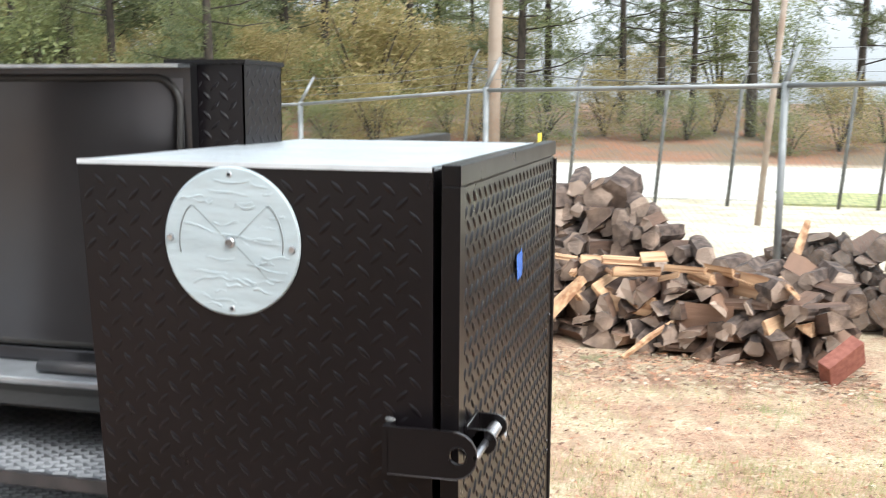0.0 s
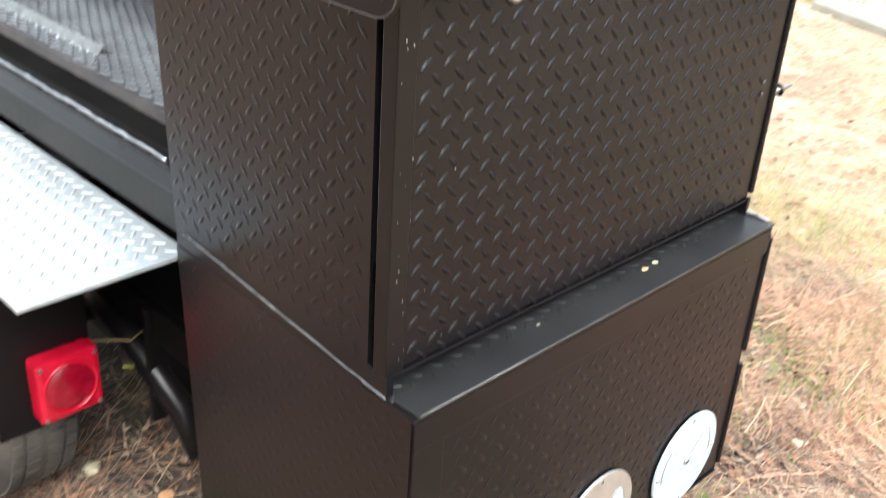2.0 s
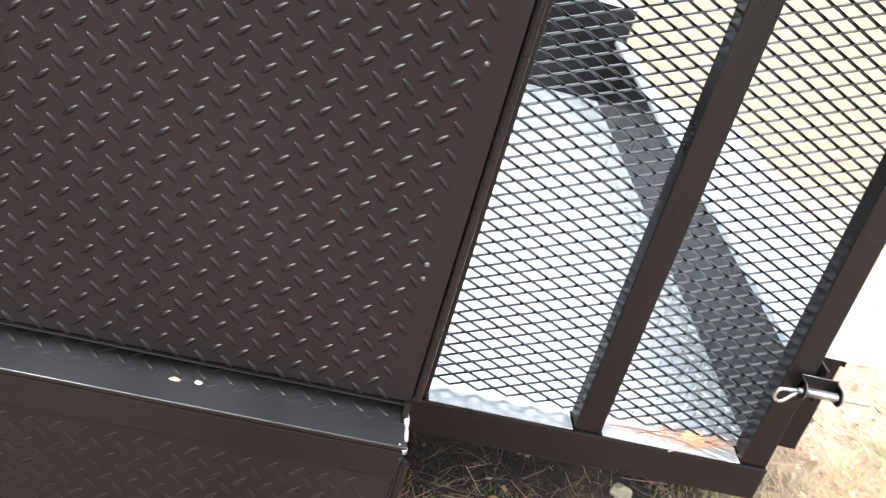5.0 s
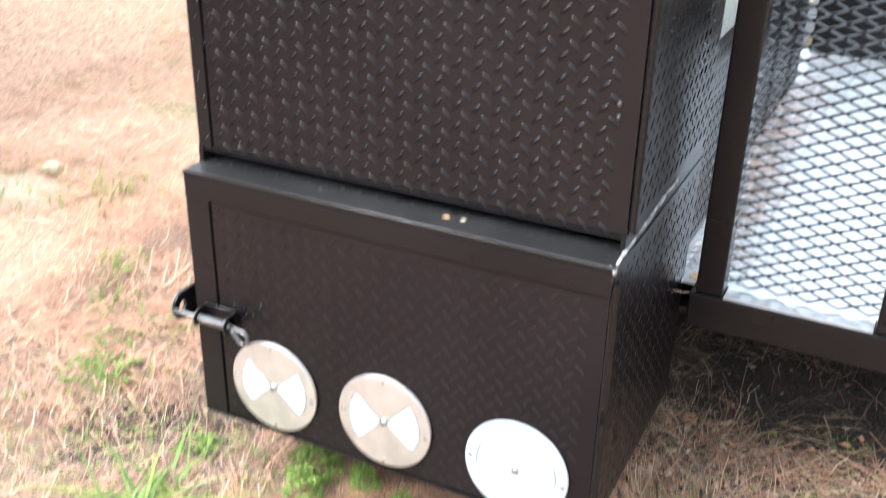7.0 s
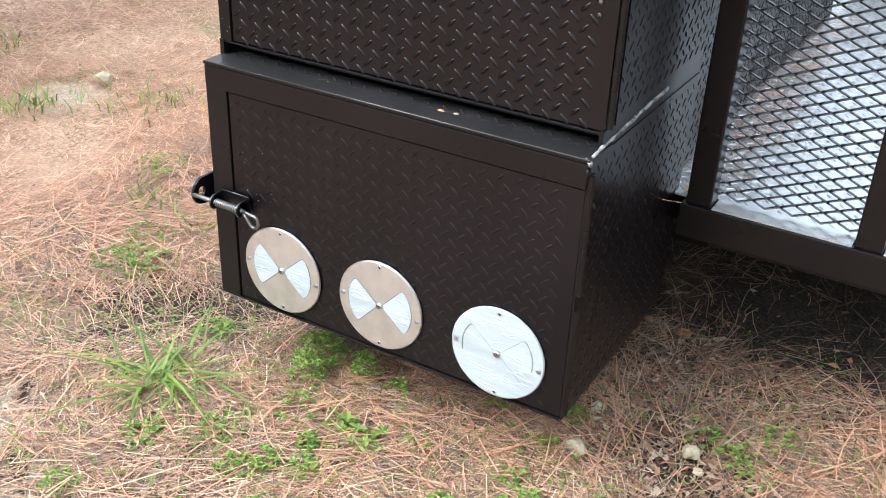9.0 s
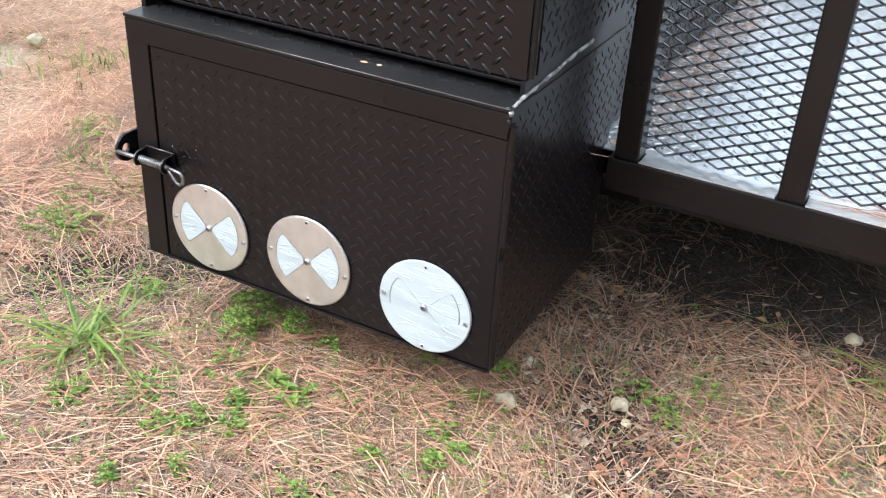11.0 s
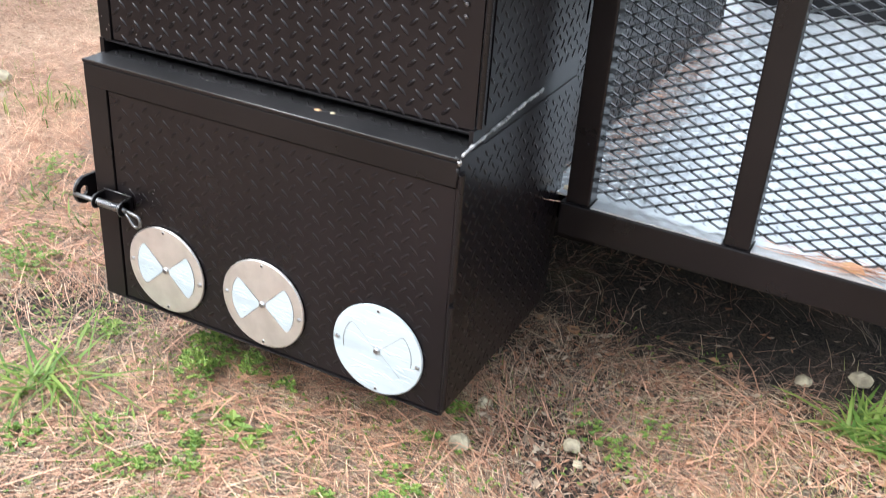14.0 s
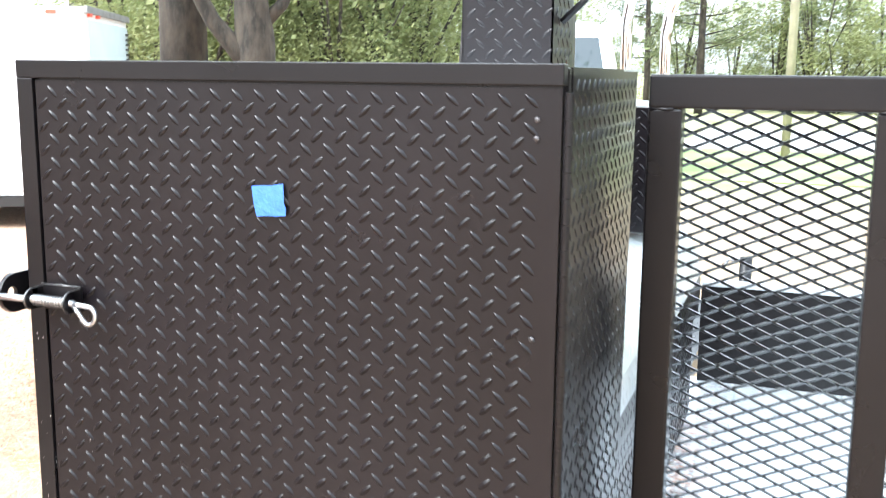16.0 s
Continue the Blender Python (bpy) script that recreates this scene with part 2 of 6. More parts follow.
def ground_material():
    """Pine straw over pale sandy gravel, with grass patches."""
    m = bpy.data.materials.new("straw_and_sand")
    m.use_nodes = True
    nt = m.node_tree
    N, L = nt.nodes.new, nt.links.new
    b = nt.nodes["Principled BSDF"]
    b.inputs["Roughness"].default_value = 0.95
    co = N("ShaderNodeTexCoord").outputs["Object"]

    def nz(s, d=5.0, dist=0.0):
        n = N("ShaderNodeTexNoise")
        n.inputs["Scale"].default_value, n.inputs["Detail"].default_value = s, d
        n.inputs["Distortion"].default_value = dist
        L(co, n.inputs["Vector"])
        return n.outputs["Fac"]

    def rg(v, lo, hi):
        r = N("ShaderNodeMapRange")
        r.inputs["From Min"].default_value, r.inputs["From Max"].default_value = lo, hi
        L(v, r.inputs["Value"])
        return r.outputs["Result"]

    def mx(f, a, c):
        x = N("ShaderNodeMix")
        x.data_type = 'RGBA'
        L(f, x.inputs["Factor"])
        for v, k in ((a, "A"), (c, "B")):
            s = [i for i in x.inputs if i.name == k and i.type == 'RGBA'][0]
            if isinstance(v, tuple):
                s.default_value = (*v, 1)
            else:
                L(v, s)
        return [o for o in x.outputs if o.type == 'RGBA'][0]

    def add(a, c):
        n = N("ShaderNodeMath")
        n.operation = 'ADD'
        L(a, n.inputs[0])
        L(c, n.inputs[1])
        return n.outputs[0]

    sep = N("ShaderNodeSeparateXYZ")
    L(co, sep.inputs[0])
    # bare soil with litter under and round the trailer, dry pale sand in the open yard
    # soil colours are darkened to hold the shade under the deck and between needles
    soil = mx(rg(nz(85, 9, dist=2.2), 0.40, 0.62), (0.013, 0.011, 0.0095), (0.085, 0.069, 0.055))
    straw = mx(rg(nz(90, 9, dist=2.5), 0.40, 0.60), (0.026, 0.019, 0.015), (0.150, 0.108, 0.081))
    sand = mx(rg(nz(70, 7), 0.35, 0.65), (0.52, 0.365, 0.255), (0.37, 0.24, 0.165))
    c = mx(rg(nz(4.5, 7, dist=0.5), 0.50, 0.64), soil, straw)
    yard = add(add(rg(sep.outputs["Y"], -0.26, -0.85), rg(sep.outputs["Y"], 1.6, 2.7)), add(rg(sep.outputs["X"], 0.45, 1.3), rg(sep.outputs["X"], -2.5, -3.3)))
    bleached = mx(rg(nz(60, 8, dist=1.8), 0.36, 0.64), (0.20, 0.118, 0.075), (0.61, 0.42, 0.29))
    open_straw = mx(rg(nz(2.6, 7, dist=0.8), 0.42, 0.66), bleached, sand)
    # drier and yellower towards the fence
    dry = mx(rg(nz(40, 8, dist=1.5), 0.36, 0.64), (0.33, 0.25, 0.145), (0.62, 0.52, 0.37))
    dry = mx(rg(nz(3.4, 8, dist=0.9), 0.42, 0.60), bleached, dry)
    dry = mx(rg(nz(1.7, 8, dist=1.2), 0.55, 0.70), dry, mx(rg(nz(55, 8, dist=1.5), 0.36, 0.64), (0.17, 0.088, 0.056), (0.40, 0.25, 0.17)))
    open_straw = mx(rg(add(sep.outputs["Y"], nz(1.6, 6)), 1.9, 3.2), open_straw, dry)
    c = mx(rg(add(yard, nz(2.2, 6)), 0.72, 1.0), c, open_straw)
    # bare pale sand where the straw has blown away
    for px, py, pr in SAND:
        d = N("ShaderNodeVectorMath")
        d.operation = 'DISTANCE'
        L(co, d.inputs[0])
        d.inputs[1].default_value = (px, py, 0.0)
        g = N("ShaderNodeMath")
        g.operation = 'MULTIPLY_ADD'
        L(nz(14, 8, dist=1.0), g.inputs[0])
        g.inputs[1].default_value = -pr * 3.2
        L(d.outputs["Value"], g.inputs[2])
        c = mx(rg(g.outputs[0], -pr * 0.7, -pr * 1.2), c, mx(rg(nz(90, 8), 0.35, 0.65), (0.54, 0.475, 0.37), (0.30, 0.25, 0.19)))
    c = mx(rg(nz(1.3, 6, dist=0.6), 0.60, 0.72), c, (0.15, 0.17, 0.07))
    # tan trampled yard along the trailer's front half
    tan = mx(rg(nz(30, 8, dist=1.4), 0.36, 0.64), (0.175, 0.120, 0.070), (0.37, 0.285, 0.185))
    c = mx(rg(add(sep.outputs["X"], nz(1.3, 6)), -2.2, -3.2), c, tan)
    # bare pale sand between the fence and the road
    c = mx(rg(add(sep.outputs["Y"], nz(0.8, 6)), 8.6, 11.0), c, mx(rg(nz(1.5, 7, dist=0.6), 0.40, 0.62), (0.60, 0.55, 0.44), (0.42, 0.37, 0.26)))
    # orange straw and clay towards the unseen shed
    clay = mx(rg(nz(38, 8, dist=1.6), 0.36, 0.64), (0.22, 0.118, 0.070), (0.58, 0.385, 0.26))
    c = mx(rg(add(sep.outputs["Y"], nz(1.1, 6)), -0.9, -1.9), c, clay)
    # thin yellowing grass past the trailer's front
    c = mx(rg(add(sep.outputs["X"], nz(0.9, 6)), -10.0, -13.5), c, mx(rg(nz(0.7, 7, dist=0.8), 0.40, 0.62), (0.33, 0.30, 0.18), (0.20, 0.22, 0.085)))
    # orange straw bank beyond the road
    far = rg(sep.outputs["Y"], 26.0, 28.0)
    c = mx(far, c, mx(rg(nz(0.5, 5), 0.4, 0.6), (0.26, 0.125, 0.070), (0.17, 0.125, 0.078)))
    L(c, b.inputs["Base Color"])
    u = N("ShaderNodeBump")
    u.inputs["Strength"].default_value, u.inputs["Distance"].default_value = 0.7, 0.02
    L(nz(55, 8), u.inputs["Height"])
    L(u.outputs[0], b.inputs["Normal"])
    return m


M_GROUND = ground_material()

# ---------------------------------------------------------------- mesh helpers


def mesh_of(name, verts, faces, mat, smooth=False):
    me = bpy.data.meshes.new(name)
    me.from_pydata([tuple(v) for v in verts], [], faces)
    me.materials.append(mat)
    if smooth:
        me.polygons.foreach_set("use_smooth", [True] * len(me.polygons))
    me.update()
    return me


def part(name, bm, mat, parent=None, label="", smooth=False):
    """Links a bmesh or a mesh as one object under a thing or a part."""
    if isinstance(bm, bmesh.types.BMesh):
        bmesh.ops.recalc_face_normals(bm, faces=bm.faces)
        me = bpy.data.meshes.new(name)
        bm.to_mesh(me)
        bm.free()
        me.materials.append(mat)
        if smooth:
            me.polygons.foreach_set("use_smooth", [True] * len(me.polygons))
    else:
        me = bm
    ob = new(name, me)
    if parent is not None:
        ob.parent = parent
        if parent.parent is None:
            ob.matrix_parent_inverse = parent.matrix_basis.inverted()
    if label:
        ob["label"] = label
    return ob


def empty(name, place=(0, 0, 0)):
    e = new(name)
    e.empty_display_size = 0.1
    e.location = place
    return e


def box(bm, x0, x1, y0, y1, z0, z1, bevel=0.0):
    r = bmesh.ops.create_cube(bm, size=1)
    bmesh.ops.transform(bm, matrix=Matrix.Translation(((x0 + x1) / 2, (y0 + y1) / 2, (z0 + z1) / 2)) @ Matrix.Diagonal((x1 - x0, y1 - y0, z1 - z0, 1)), verts=r["verts"])
    if bevel:
        es = list({e for v in r["verts"] for e in v.link_edges})
        bmesh.ops.bevel(bm, geom=es, offset=bevel, segments=2, affect='EDGES', profile=0.6)
    return bm


def B(*a, bevel=0.0):
    return box(bmesh.new(), *a, bevel=bevel)


def cyl(bm, p0, p1, r0, r1=None, seg=16, caps=True):
    p0, p1 = Vector(p0), Vector(p1)
    d = p1 - p0
    r = bmesh.ops.create_cone(bm, cap_ends=caps, segments=seg, radius1=r0, radius2=r0 if r1 is None else r1, depth=d.length)
    q = d.to_track_quat("Z", "Y").to_matrix().to_4x4()
    bmesh.ops.transform(bm, matrix=Matrix.Translation((p0 + p1) / 2) @ q, verts=r["verts"])
    return bm


def C(*a, **k):
    return cyl(bmesh.new(), *a, **k)


def tube(pts, r, seg=8, closed=False):
    """A round bar along points."""
    bm = bmesh.new()
    pts = [Vector(p) for p in pts]
    n = len(pts)
    rings = []
    up = None
    for i, p in enumerate(pts):
        a = pts[(i - 1) % n] if closed or i else p
        c = pts[(i + 1) % n] if closed or i < n - 1 else p
        d = (c - a).normalized()
        if up is None:
            up = d.orthogonal().normalized()
        up = (up - d * up.dot(d)).normalized()
        s = d.cross(up)
        rr = r[i] if isinstance(r, (list, tuple)) else r
        rings.append([bm.verts.new(p + rr * (math.cos(2 * math.pi * k / seg) * up + math.sin(2 * math.pi * k / seg) * s)) for k in range(seg)])
    for i in range(n if closed else n - 1):
        a, c = rings[i], rings[(i + 1) % n]
        for k in range(seg):
            bm.faces.new((a[k], a[(k + 1) % seg], c[(k + 1) % seg], c[k]))
    if not closed:
        bm.faces.new(rings[0][::-1])
        bm.faces.new(rings[-1])
    return bm


def tread_plate(name, o, u, v, w, h, mat, parent=None, label="", thick=0.004, shift=(0.0, 0.0), pitch=(0.0341, 0.0345), margin=0.010, hole=None, near=0.0, far=0.0, bare=0.0, ht=0.0019):
    """A steel sheet with raised crossing lugs: corner o, edges w along u and h along v, lugs on the side of u x v."""
    o, u, v = Vector(o), Vector(u).normalized(), Vector(v).normalized()
    n = u.cross(v)
    V, F = [], []

    def P(a, c, d):
        V.append(o + u * a + v * c + n * d)

    for d in (-thick, 0.0):
        P(near, 0, d), P(w - far, 0, d), P(w, h, d), P(0, h, d)
    F += [(3, 2, 1, 0), (4, 5, 6, 7), (0, 1, 5, 4), (1, 2, 6, 5), (2, 3, 7, 6), (3, 0, 4, 7)]
    px, py = pitch
    L, wd = 0.0252, 0.0084
    # one lug: a rounded ridge, pointed at both ends
    shape = [(-L / 2, 0.0, -0.0002), (L / 2, 0.0, -0.0002)]
    for x, k in ((-0.34, 0.62), (0.0, 1.0), (0.34, 0.62)):
        shape += [(x * L, c * wd * k, e * ht * (0.55 + 0.45 * k) - 0.0002) for c, e in ((-0.5, 0.0), (-0.28, 0.74), (0.0, 1.0), (0.28, 0.74), (0.5, 0.0))]
    lug = [(0, 2 + k + 1, 2 + k) for k in range(4)] + [(1, 12 + k, 12 + k + 1) for k in range(4)]
    lug += [(2 + 5 * s + k, 2 + 5 * s + k + 1, 7 + 5 * s + k + 1, 7 + 5 * s + k) for s in (0, 1) for k in range(4)]
    lug = [f[::-1] for f in lug]
    for j in range(-1, int(h / py) + 2):
        for i in range(-1, int(w / px) + 2):
            for k, ang in ((0, radians(-43)), (1, radians(43))):
                a = (i + 0.5 * k + shift[0]) * px
                c = (j + 0.5 * k + shift[1]) * py
                if not (margin + near * (1 - c / h) < a < w - margin - bare - far * (1 - c / h) and margin < c < h - margin):
                    continue
                if hole and (a - hole[0]) ** 2 + (c - hole[1]) ** 2 < hole[2] ** 2:
                    continue
                s, q = math.cos(ang), math.sin(ang)
                b = len(V)
                for x, y, z in shape:
                    P(a + x * s - y * q, c + x * q + y * s, z)
                F.extend([tuple(b + k for k in f) for f in lug])
    me = mesh_of(name, V, F, mat)
    me.polygons.foreach_set("use_smooth", [k > 5 for k in range(len(F))])
    return part(name, me, mat, parent, label)


def expanded(name, o, u, v, w, h, mat, parent=None, label="", lwd=0.076, swd=0.034, strand=0.006, deep=0.007):
    """Expanded metal: a net of flat diamond strands, tilted as it is rolled."""
    o, u, v = Vector(o), Vector(u).normalized(), Vector(v).normalized()
    n = u.cross(v)
    V, F = [], []
    nx, ny = int(w / lwd) + 1, int(h / swd) + 1

    def strip(a0, c0, a1, c1):
        if max(a0, a1) > w or min(a0, a1) < 0 or max(c0, c1) > h or min(c0, c1) < 0:
            return
        b = len(V)
        for a, c in ((a0, c0), (a1, c1)):
            p = o + u * a + v * c
            V.extend([p - v * strand / 2 - n * deep / 2, p + v * strand / 2 + n * deep / 2, p + v * strand / 2 - n * deep / 2 + n * 0.0, p - v * strand / 2 + n * deep * 0.1])
        F.extend([(b, b + 4, b + 5, b + 1), (b + 1, b + 5, b + 6, b + 2), (b + 2, b + 6, b + 4, b), ])

    for j in range(ny + 1):
        for i in range(nx + 1):
            x, y = i * lwd, j * swd
            strip(x, y, x + lwd / 2, y + swd / 2)
            strip(x + lwd / 2, y + swd / 2, x + lwd, y)
            strip(x, y + swd, x + lwd / 2, y + swd / 2)
            strip(x + lwd / 2, y + swd / 2, x + lwd, y + swd)
    return part(name, mesh_of(name, V, F, mat), mat, parent, label)

# ---------------------------------------------------------------- ground, road


def bank(y):
    """The straw-covered bank that rises beyond the road."""
    f = min(1.0, max(0.0, (y - 26.4) / 17.0))
    return 1.15 * f * f * (3 - 2 * f)


def lumpy_ground():
    """One sheet, finer and slightly uneven near the trailer, out to the horizon."""
    ys = sorted(set([-2500, -900, -300, -120, -60, -30] + [round(-16 + 0.5 * i, 2) for i in range(65)] + [18, 20, 22, 24, 26.4] + [26.4 + k for k in range(1, 19)] + [50, 60, 120, 300, 900, 2500]))
    xs = sorted(set([-2500, -900, -300, -120, -60, -30] + [round(-16 + 0.5 * i, 2) for i in range(65)] + [30, 60, 120, 300, 900, 2500]))
    V, F = [], []
    for y in ys:
        for x in xs:
            near = math.hypot(x, y) < 16
            z = 0.018 * noise.noise(Vector((x * 0.9, y * 0.9, 3.1))) if near else bank(y)
            V.append((x, y, z - 0.012))
    n = len(xs)
    for j in range(len(ys) - 1):
        for i in range(n - 1):
            a = j * n + i
            F.append((a, a + 1, a + n + 1, a + n))
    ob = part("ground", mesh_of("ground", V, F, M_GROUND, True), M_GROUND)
    return tagged(ob, "sandy ground covered with orange pine straw and grass patches", "ground", kind="structure")


lumpy_ground()
road = part("road", B(-60, 60, 16.6, 26.0, -0.05, 0.012), material("pale_gravel_road", (0.62, 0.60, 0.56), 0.95, color2=(0.5, 0.48, 0.44), scale=3, bump=0.3))
tagged(road, "pale gravel road running behind the fence", "road", kind="structure")
verge = part("grass_verge", B(1.6, 40, 16.0, 18.4, -0.05, 0.022), material("verge_grass", (0.22, 0.26, 0.10), 0.9, color2=(0.42, 0.40, 0.20), scale=6, bump=0.5))
tagged(verge, "strip of green grass beside the gravel road", "grass", kind="structure")
lawn = part("lawn", B(-20.5, -14.2, -2.6, 12, -0.05, 0.010), material("lawn_grass", (0.13, 0.21, 0.055), 0.9, color2=(0.25, 0.27, 0.12), scale=0.5, bump=0.5))
tagged(lawn, "patchy sunlit lawn beyond the yard", "grass", kind="structure")
drive = part("drive", B(-29, -21, -1.6, 16.4, -0.05, 0.011), material("pale_drive_gravel", (0.46, 0.46, 0.45), 0.95, color2=(0.38, 0.375, 0.36), scale=2, bump=0.3))
tagged(drive, "pale gravel drive crossing the grass beyond the yard", "road", kind="structure")

# ---------------------------------------------------------------- the smoker trailer
T = empty("smoker_trailer", (-0.9, 0.7, 0))
tagged(T, "black diamond-plate barbecue smoker trailer with warming cabinet and mesh gate", "trailer")

# cabinet body: lower firebox and upper warming box share their side sheets
XB, WY = -0.586, 0.82
ZL0, ZL1, ZU0, ZU1 = 0.188, 0.712, 0.738, 1.548
XD = -0.052            # outer face of the upper door
XM, XL = -0.544, -0.514   # rear edge at the seam and at the bottom


TAPER = 0.022        # the near side leans in towards the back


def wedge(x1, y0, y1, z0, z1, xa, xb):
    """A box whose rear edge runs from xa at the bottom to xb at the top."""
    bm = bmesh.new()
    lo = [bm.verts.new((x, y, z0)) for x, y in ((xa, y0 + TAPER), (x1, y0), (x1, y1), (xa, y1))]
    hi = [bm.verts.new((x, y, z1)) for x, y in ((xb, y0 + TAPER), (x1, y0), (x1, y1), (xb, y1))]
    bm.faces.new(lo[::-1])
    bm.faces.new(hi)
    for k in range(4):
        bm.faces.new((lo[k], lo[(k + 1) % 4], hi[(k + 1) % 4], hi[k]))
    return bm


def lean(bm):
    """Shifts a strip on the near side so that it follows the side's taper."""
    for v in bm.verts:
        v.co.y += TAPER * max(0.0, (-0.05 - v.co.x) / 0.5)
    return bm


cab = part("cabinet_body", wedge(-0.088, 0.007, WY - 0.004, 0.72, ZU1 - 0.004, XM, XB), M_FRAME, T, "black steel cabinet body")
fire = part("firebox_body", wedge(-0.010, 0.004, WY - 0.004, ZL0 + 0.002, ZL1 - 0.006, XL, XM), M_FRAME, T, "black steel firebox under the cabinet")
tread_plate("side_plate", (XB, 0.003 + TAPER, 0.742), (-0.086 - XB, -TAPER, 0), (0, 0, 1), -0.086 - XB, ZU1 - 0.742, M_PAINT, cab, near=XM - XB, ht=0.0013, shift=(0.0, 0.58), hole=(-0.357 - XB, 1.447 - 0.742, 0.106))
tread_plate("side_plate", (-0.094, WY, 0.742), (-1, 0, 0), (0, 0, 1), -0.094 - XB, ZU1 - 0.742, M_PAINT, cab, shift=(0.3, 0.2), far=XM - XB)
# silver in place of black paint, for the sky's glare along the top
tread_plate("top_plate", (XB, 0.005 + TAPER, ZU1), (-0.094 - XB, -TAPER, 0), (0, 1, 0), -0.094 - XB, WY - 0.021, M_DECK, cab, "top plate made silver for the sky's glare on it", ht=0.0006)
part("top_edge", lean(B(XB, -0.088, 0.0005, 0.0045, ZU1 - 0.005, ZU1 + 0.0012)), M_TRIM, cab, "bare cut edge of the top plate")
tread_plate("side_plate", (XM, TAPER, ZL0), (-XM, -TAPER, 0), (0, 0, 1), -XM - 0.004, 0.742 - ZL0 - 0.034, M_PAINT, fire, near=XL - XM, ht=0.0006)
tread_plate("side_plate", (-0.004, WY, ZL0), (-1, 0, 0), (0, 0, 1), -XM - 0.004, 0.742 - ZL0 - 0.034, M_PAINT, fire, shift=(0.1, 0.4), far=XL - XM, ht=0.0015)
# flat ledge in front of the upper door
part("ledge", B(-0.094, 0.000, 0.0, WY, ZL1 - 0.006, ZL1, bevel=0.0015), M_FRAME, fire, "flat steel ledge")
part("seam_strip", lean(B(XM, -0.05, 0.002, 0.012, 0.708, 0.744)), M_FRAME, fire)
part("seam_strip", B(XM, -0.05, WY - 0.010, WY - 0.002, 0.708, 0.744), M_FRAME, fire)
part("ledge_angle", B(-0.047, 0.0012, 0.008, WY, ZL1 - 0.001, ZL1 + 0.002, bevel=0.001), M_LEDGE, fire)
# a thin steel rod draws the highlight along the cut edge
part("ledge_edge", C((0.0008, 0.010, ZL1 + 0.0017), (0.0008, WY - 0.002, ZL1 + 0.0017), 0.0008, seg=8), M_SPRING, fire, "thin steel line for the highlight on the ledge's cut edge", True)
tread_plate("ledge_plate", (-0.092, 0.004, ZL1 + 0.001), (1, 0, 0), (0, 1, 0), 0.0455, WY - 0.008, M_LEDGE, fire, shift=(0.25, 0.2), margin=0.002)


def bead(pts, r, mat, parent, seed):
    """A rough weld bead along points."""
    rr = random.Random(seed)
    P, R = [], []
    for a, b in zip(pts, pts[1:]):
        a, b = Vector(a), Vector(b)
        n = max(2, int((b - a).length / 0.012))
        for i in range(n):
            P.append(a.lerp(b, i / n) + Vector((rr.uniform(-1, 1), rr.uniform(-1, 1), rr.uniform(-1, 1))) * r * 0.25)
            R.append(r * rr.uniform(0.65, 1.15))
    return part("weld", tube(P, R, 6), mat, parent, "rough weld bead", True)


bead([(-0.05, 0.001, 0.714), (-0.3, 0.0115, 0.725), (XM + 0.01, 0.021, 0.738)], 0.0017, M_WELD, fire, 1)
bead([(-0.012, WY - 0.002, 0.716), (-0.2, WY - 0.001, 0.726), (-0.36, WY, 0.734)], 0.0038, M_BEAD, fire, 2)
bead([(-0.004, WY - 0.012, 0.712), (-0.003, WY - 0.002, 0.708), (-0.005, WY, 0.696)], 0.0042, M_BEAD, fire, 6)
bead([(-0.003, WY - 0.004, 0.672), (-0.002, WY - 0.003, 0.708)], 0.004, M_FRAME, fire, 4)


def framed_door(name, x, y0, y1, z0, z1, fw, thick, shift, label, recess=0.004, bare=0.0, ht=0.0019):
    """A door: four flat-bar frame strips and an inset tread-plate panel, facing +x."""
    d = part(name, B(x - thick, x - recess - 0.005, y0 + 0.004, y1 - 0.004, z0 + 0.004, z1 - 0.004), M_FRAME, T, label)
    ft, fb, fl, fr = fw
    for s in ((y0, y1, z1 - ft, z1), (y0, y1, z0, z0 + fb)):
        part("frame_bar", B(x - thick, x, *s, bevel=0.0015), M_FRAME, d)
    for s in ((y0, y0 + fl),) + (((y1 - fr, y1),) if fr > 0.004 else ()):
        part("frame_bar", B(x - thick, x - 0.0005, *s, z0 + fb, z1 - ft, bevel=0.0015), M_FRAME, d)
    tread_plate("door_plate", (x - recess, y0 + fl + 0.003, z0 + fb + 0.003), (0, 1, 0), (0, 0, 1), y1 - y0 - fl - fr - 0.004, z1 - z0 - ft - fb - 0.006, M_PAINT, d, shift=shift, bare=bare, ht=ht, margin=0.004)
    return d


UD = framed_door("cabinet_door", XD, 0.002, WY - 0.002, ZU0, ZU1 + 0.004, (0.026, 0.003, 0.028, 0.001), 0.024, (0.85, 0.12), "closed diamond-plate cabinet door", bare=0.022, ht=0.0026)
LD = framed_door("firebox_door", 0.0, 0.003, WY - 0.003, ZL0, ZL1 - 0.007, (0.045, 0.004, 0.052, 0.001), 0.020, (0.1, 0.35), "closed diamond-plate firebox door", 0.004, 0.028, 0.0015)
part("corner_fill", B(-0.088, -0.0765, WY - 0.03, WY - 0.001, 0.742, ZU1 - 0.002), M_FRAME, cab)


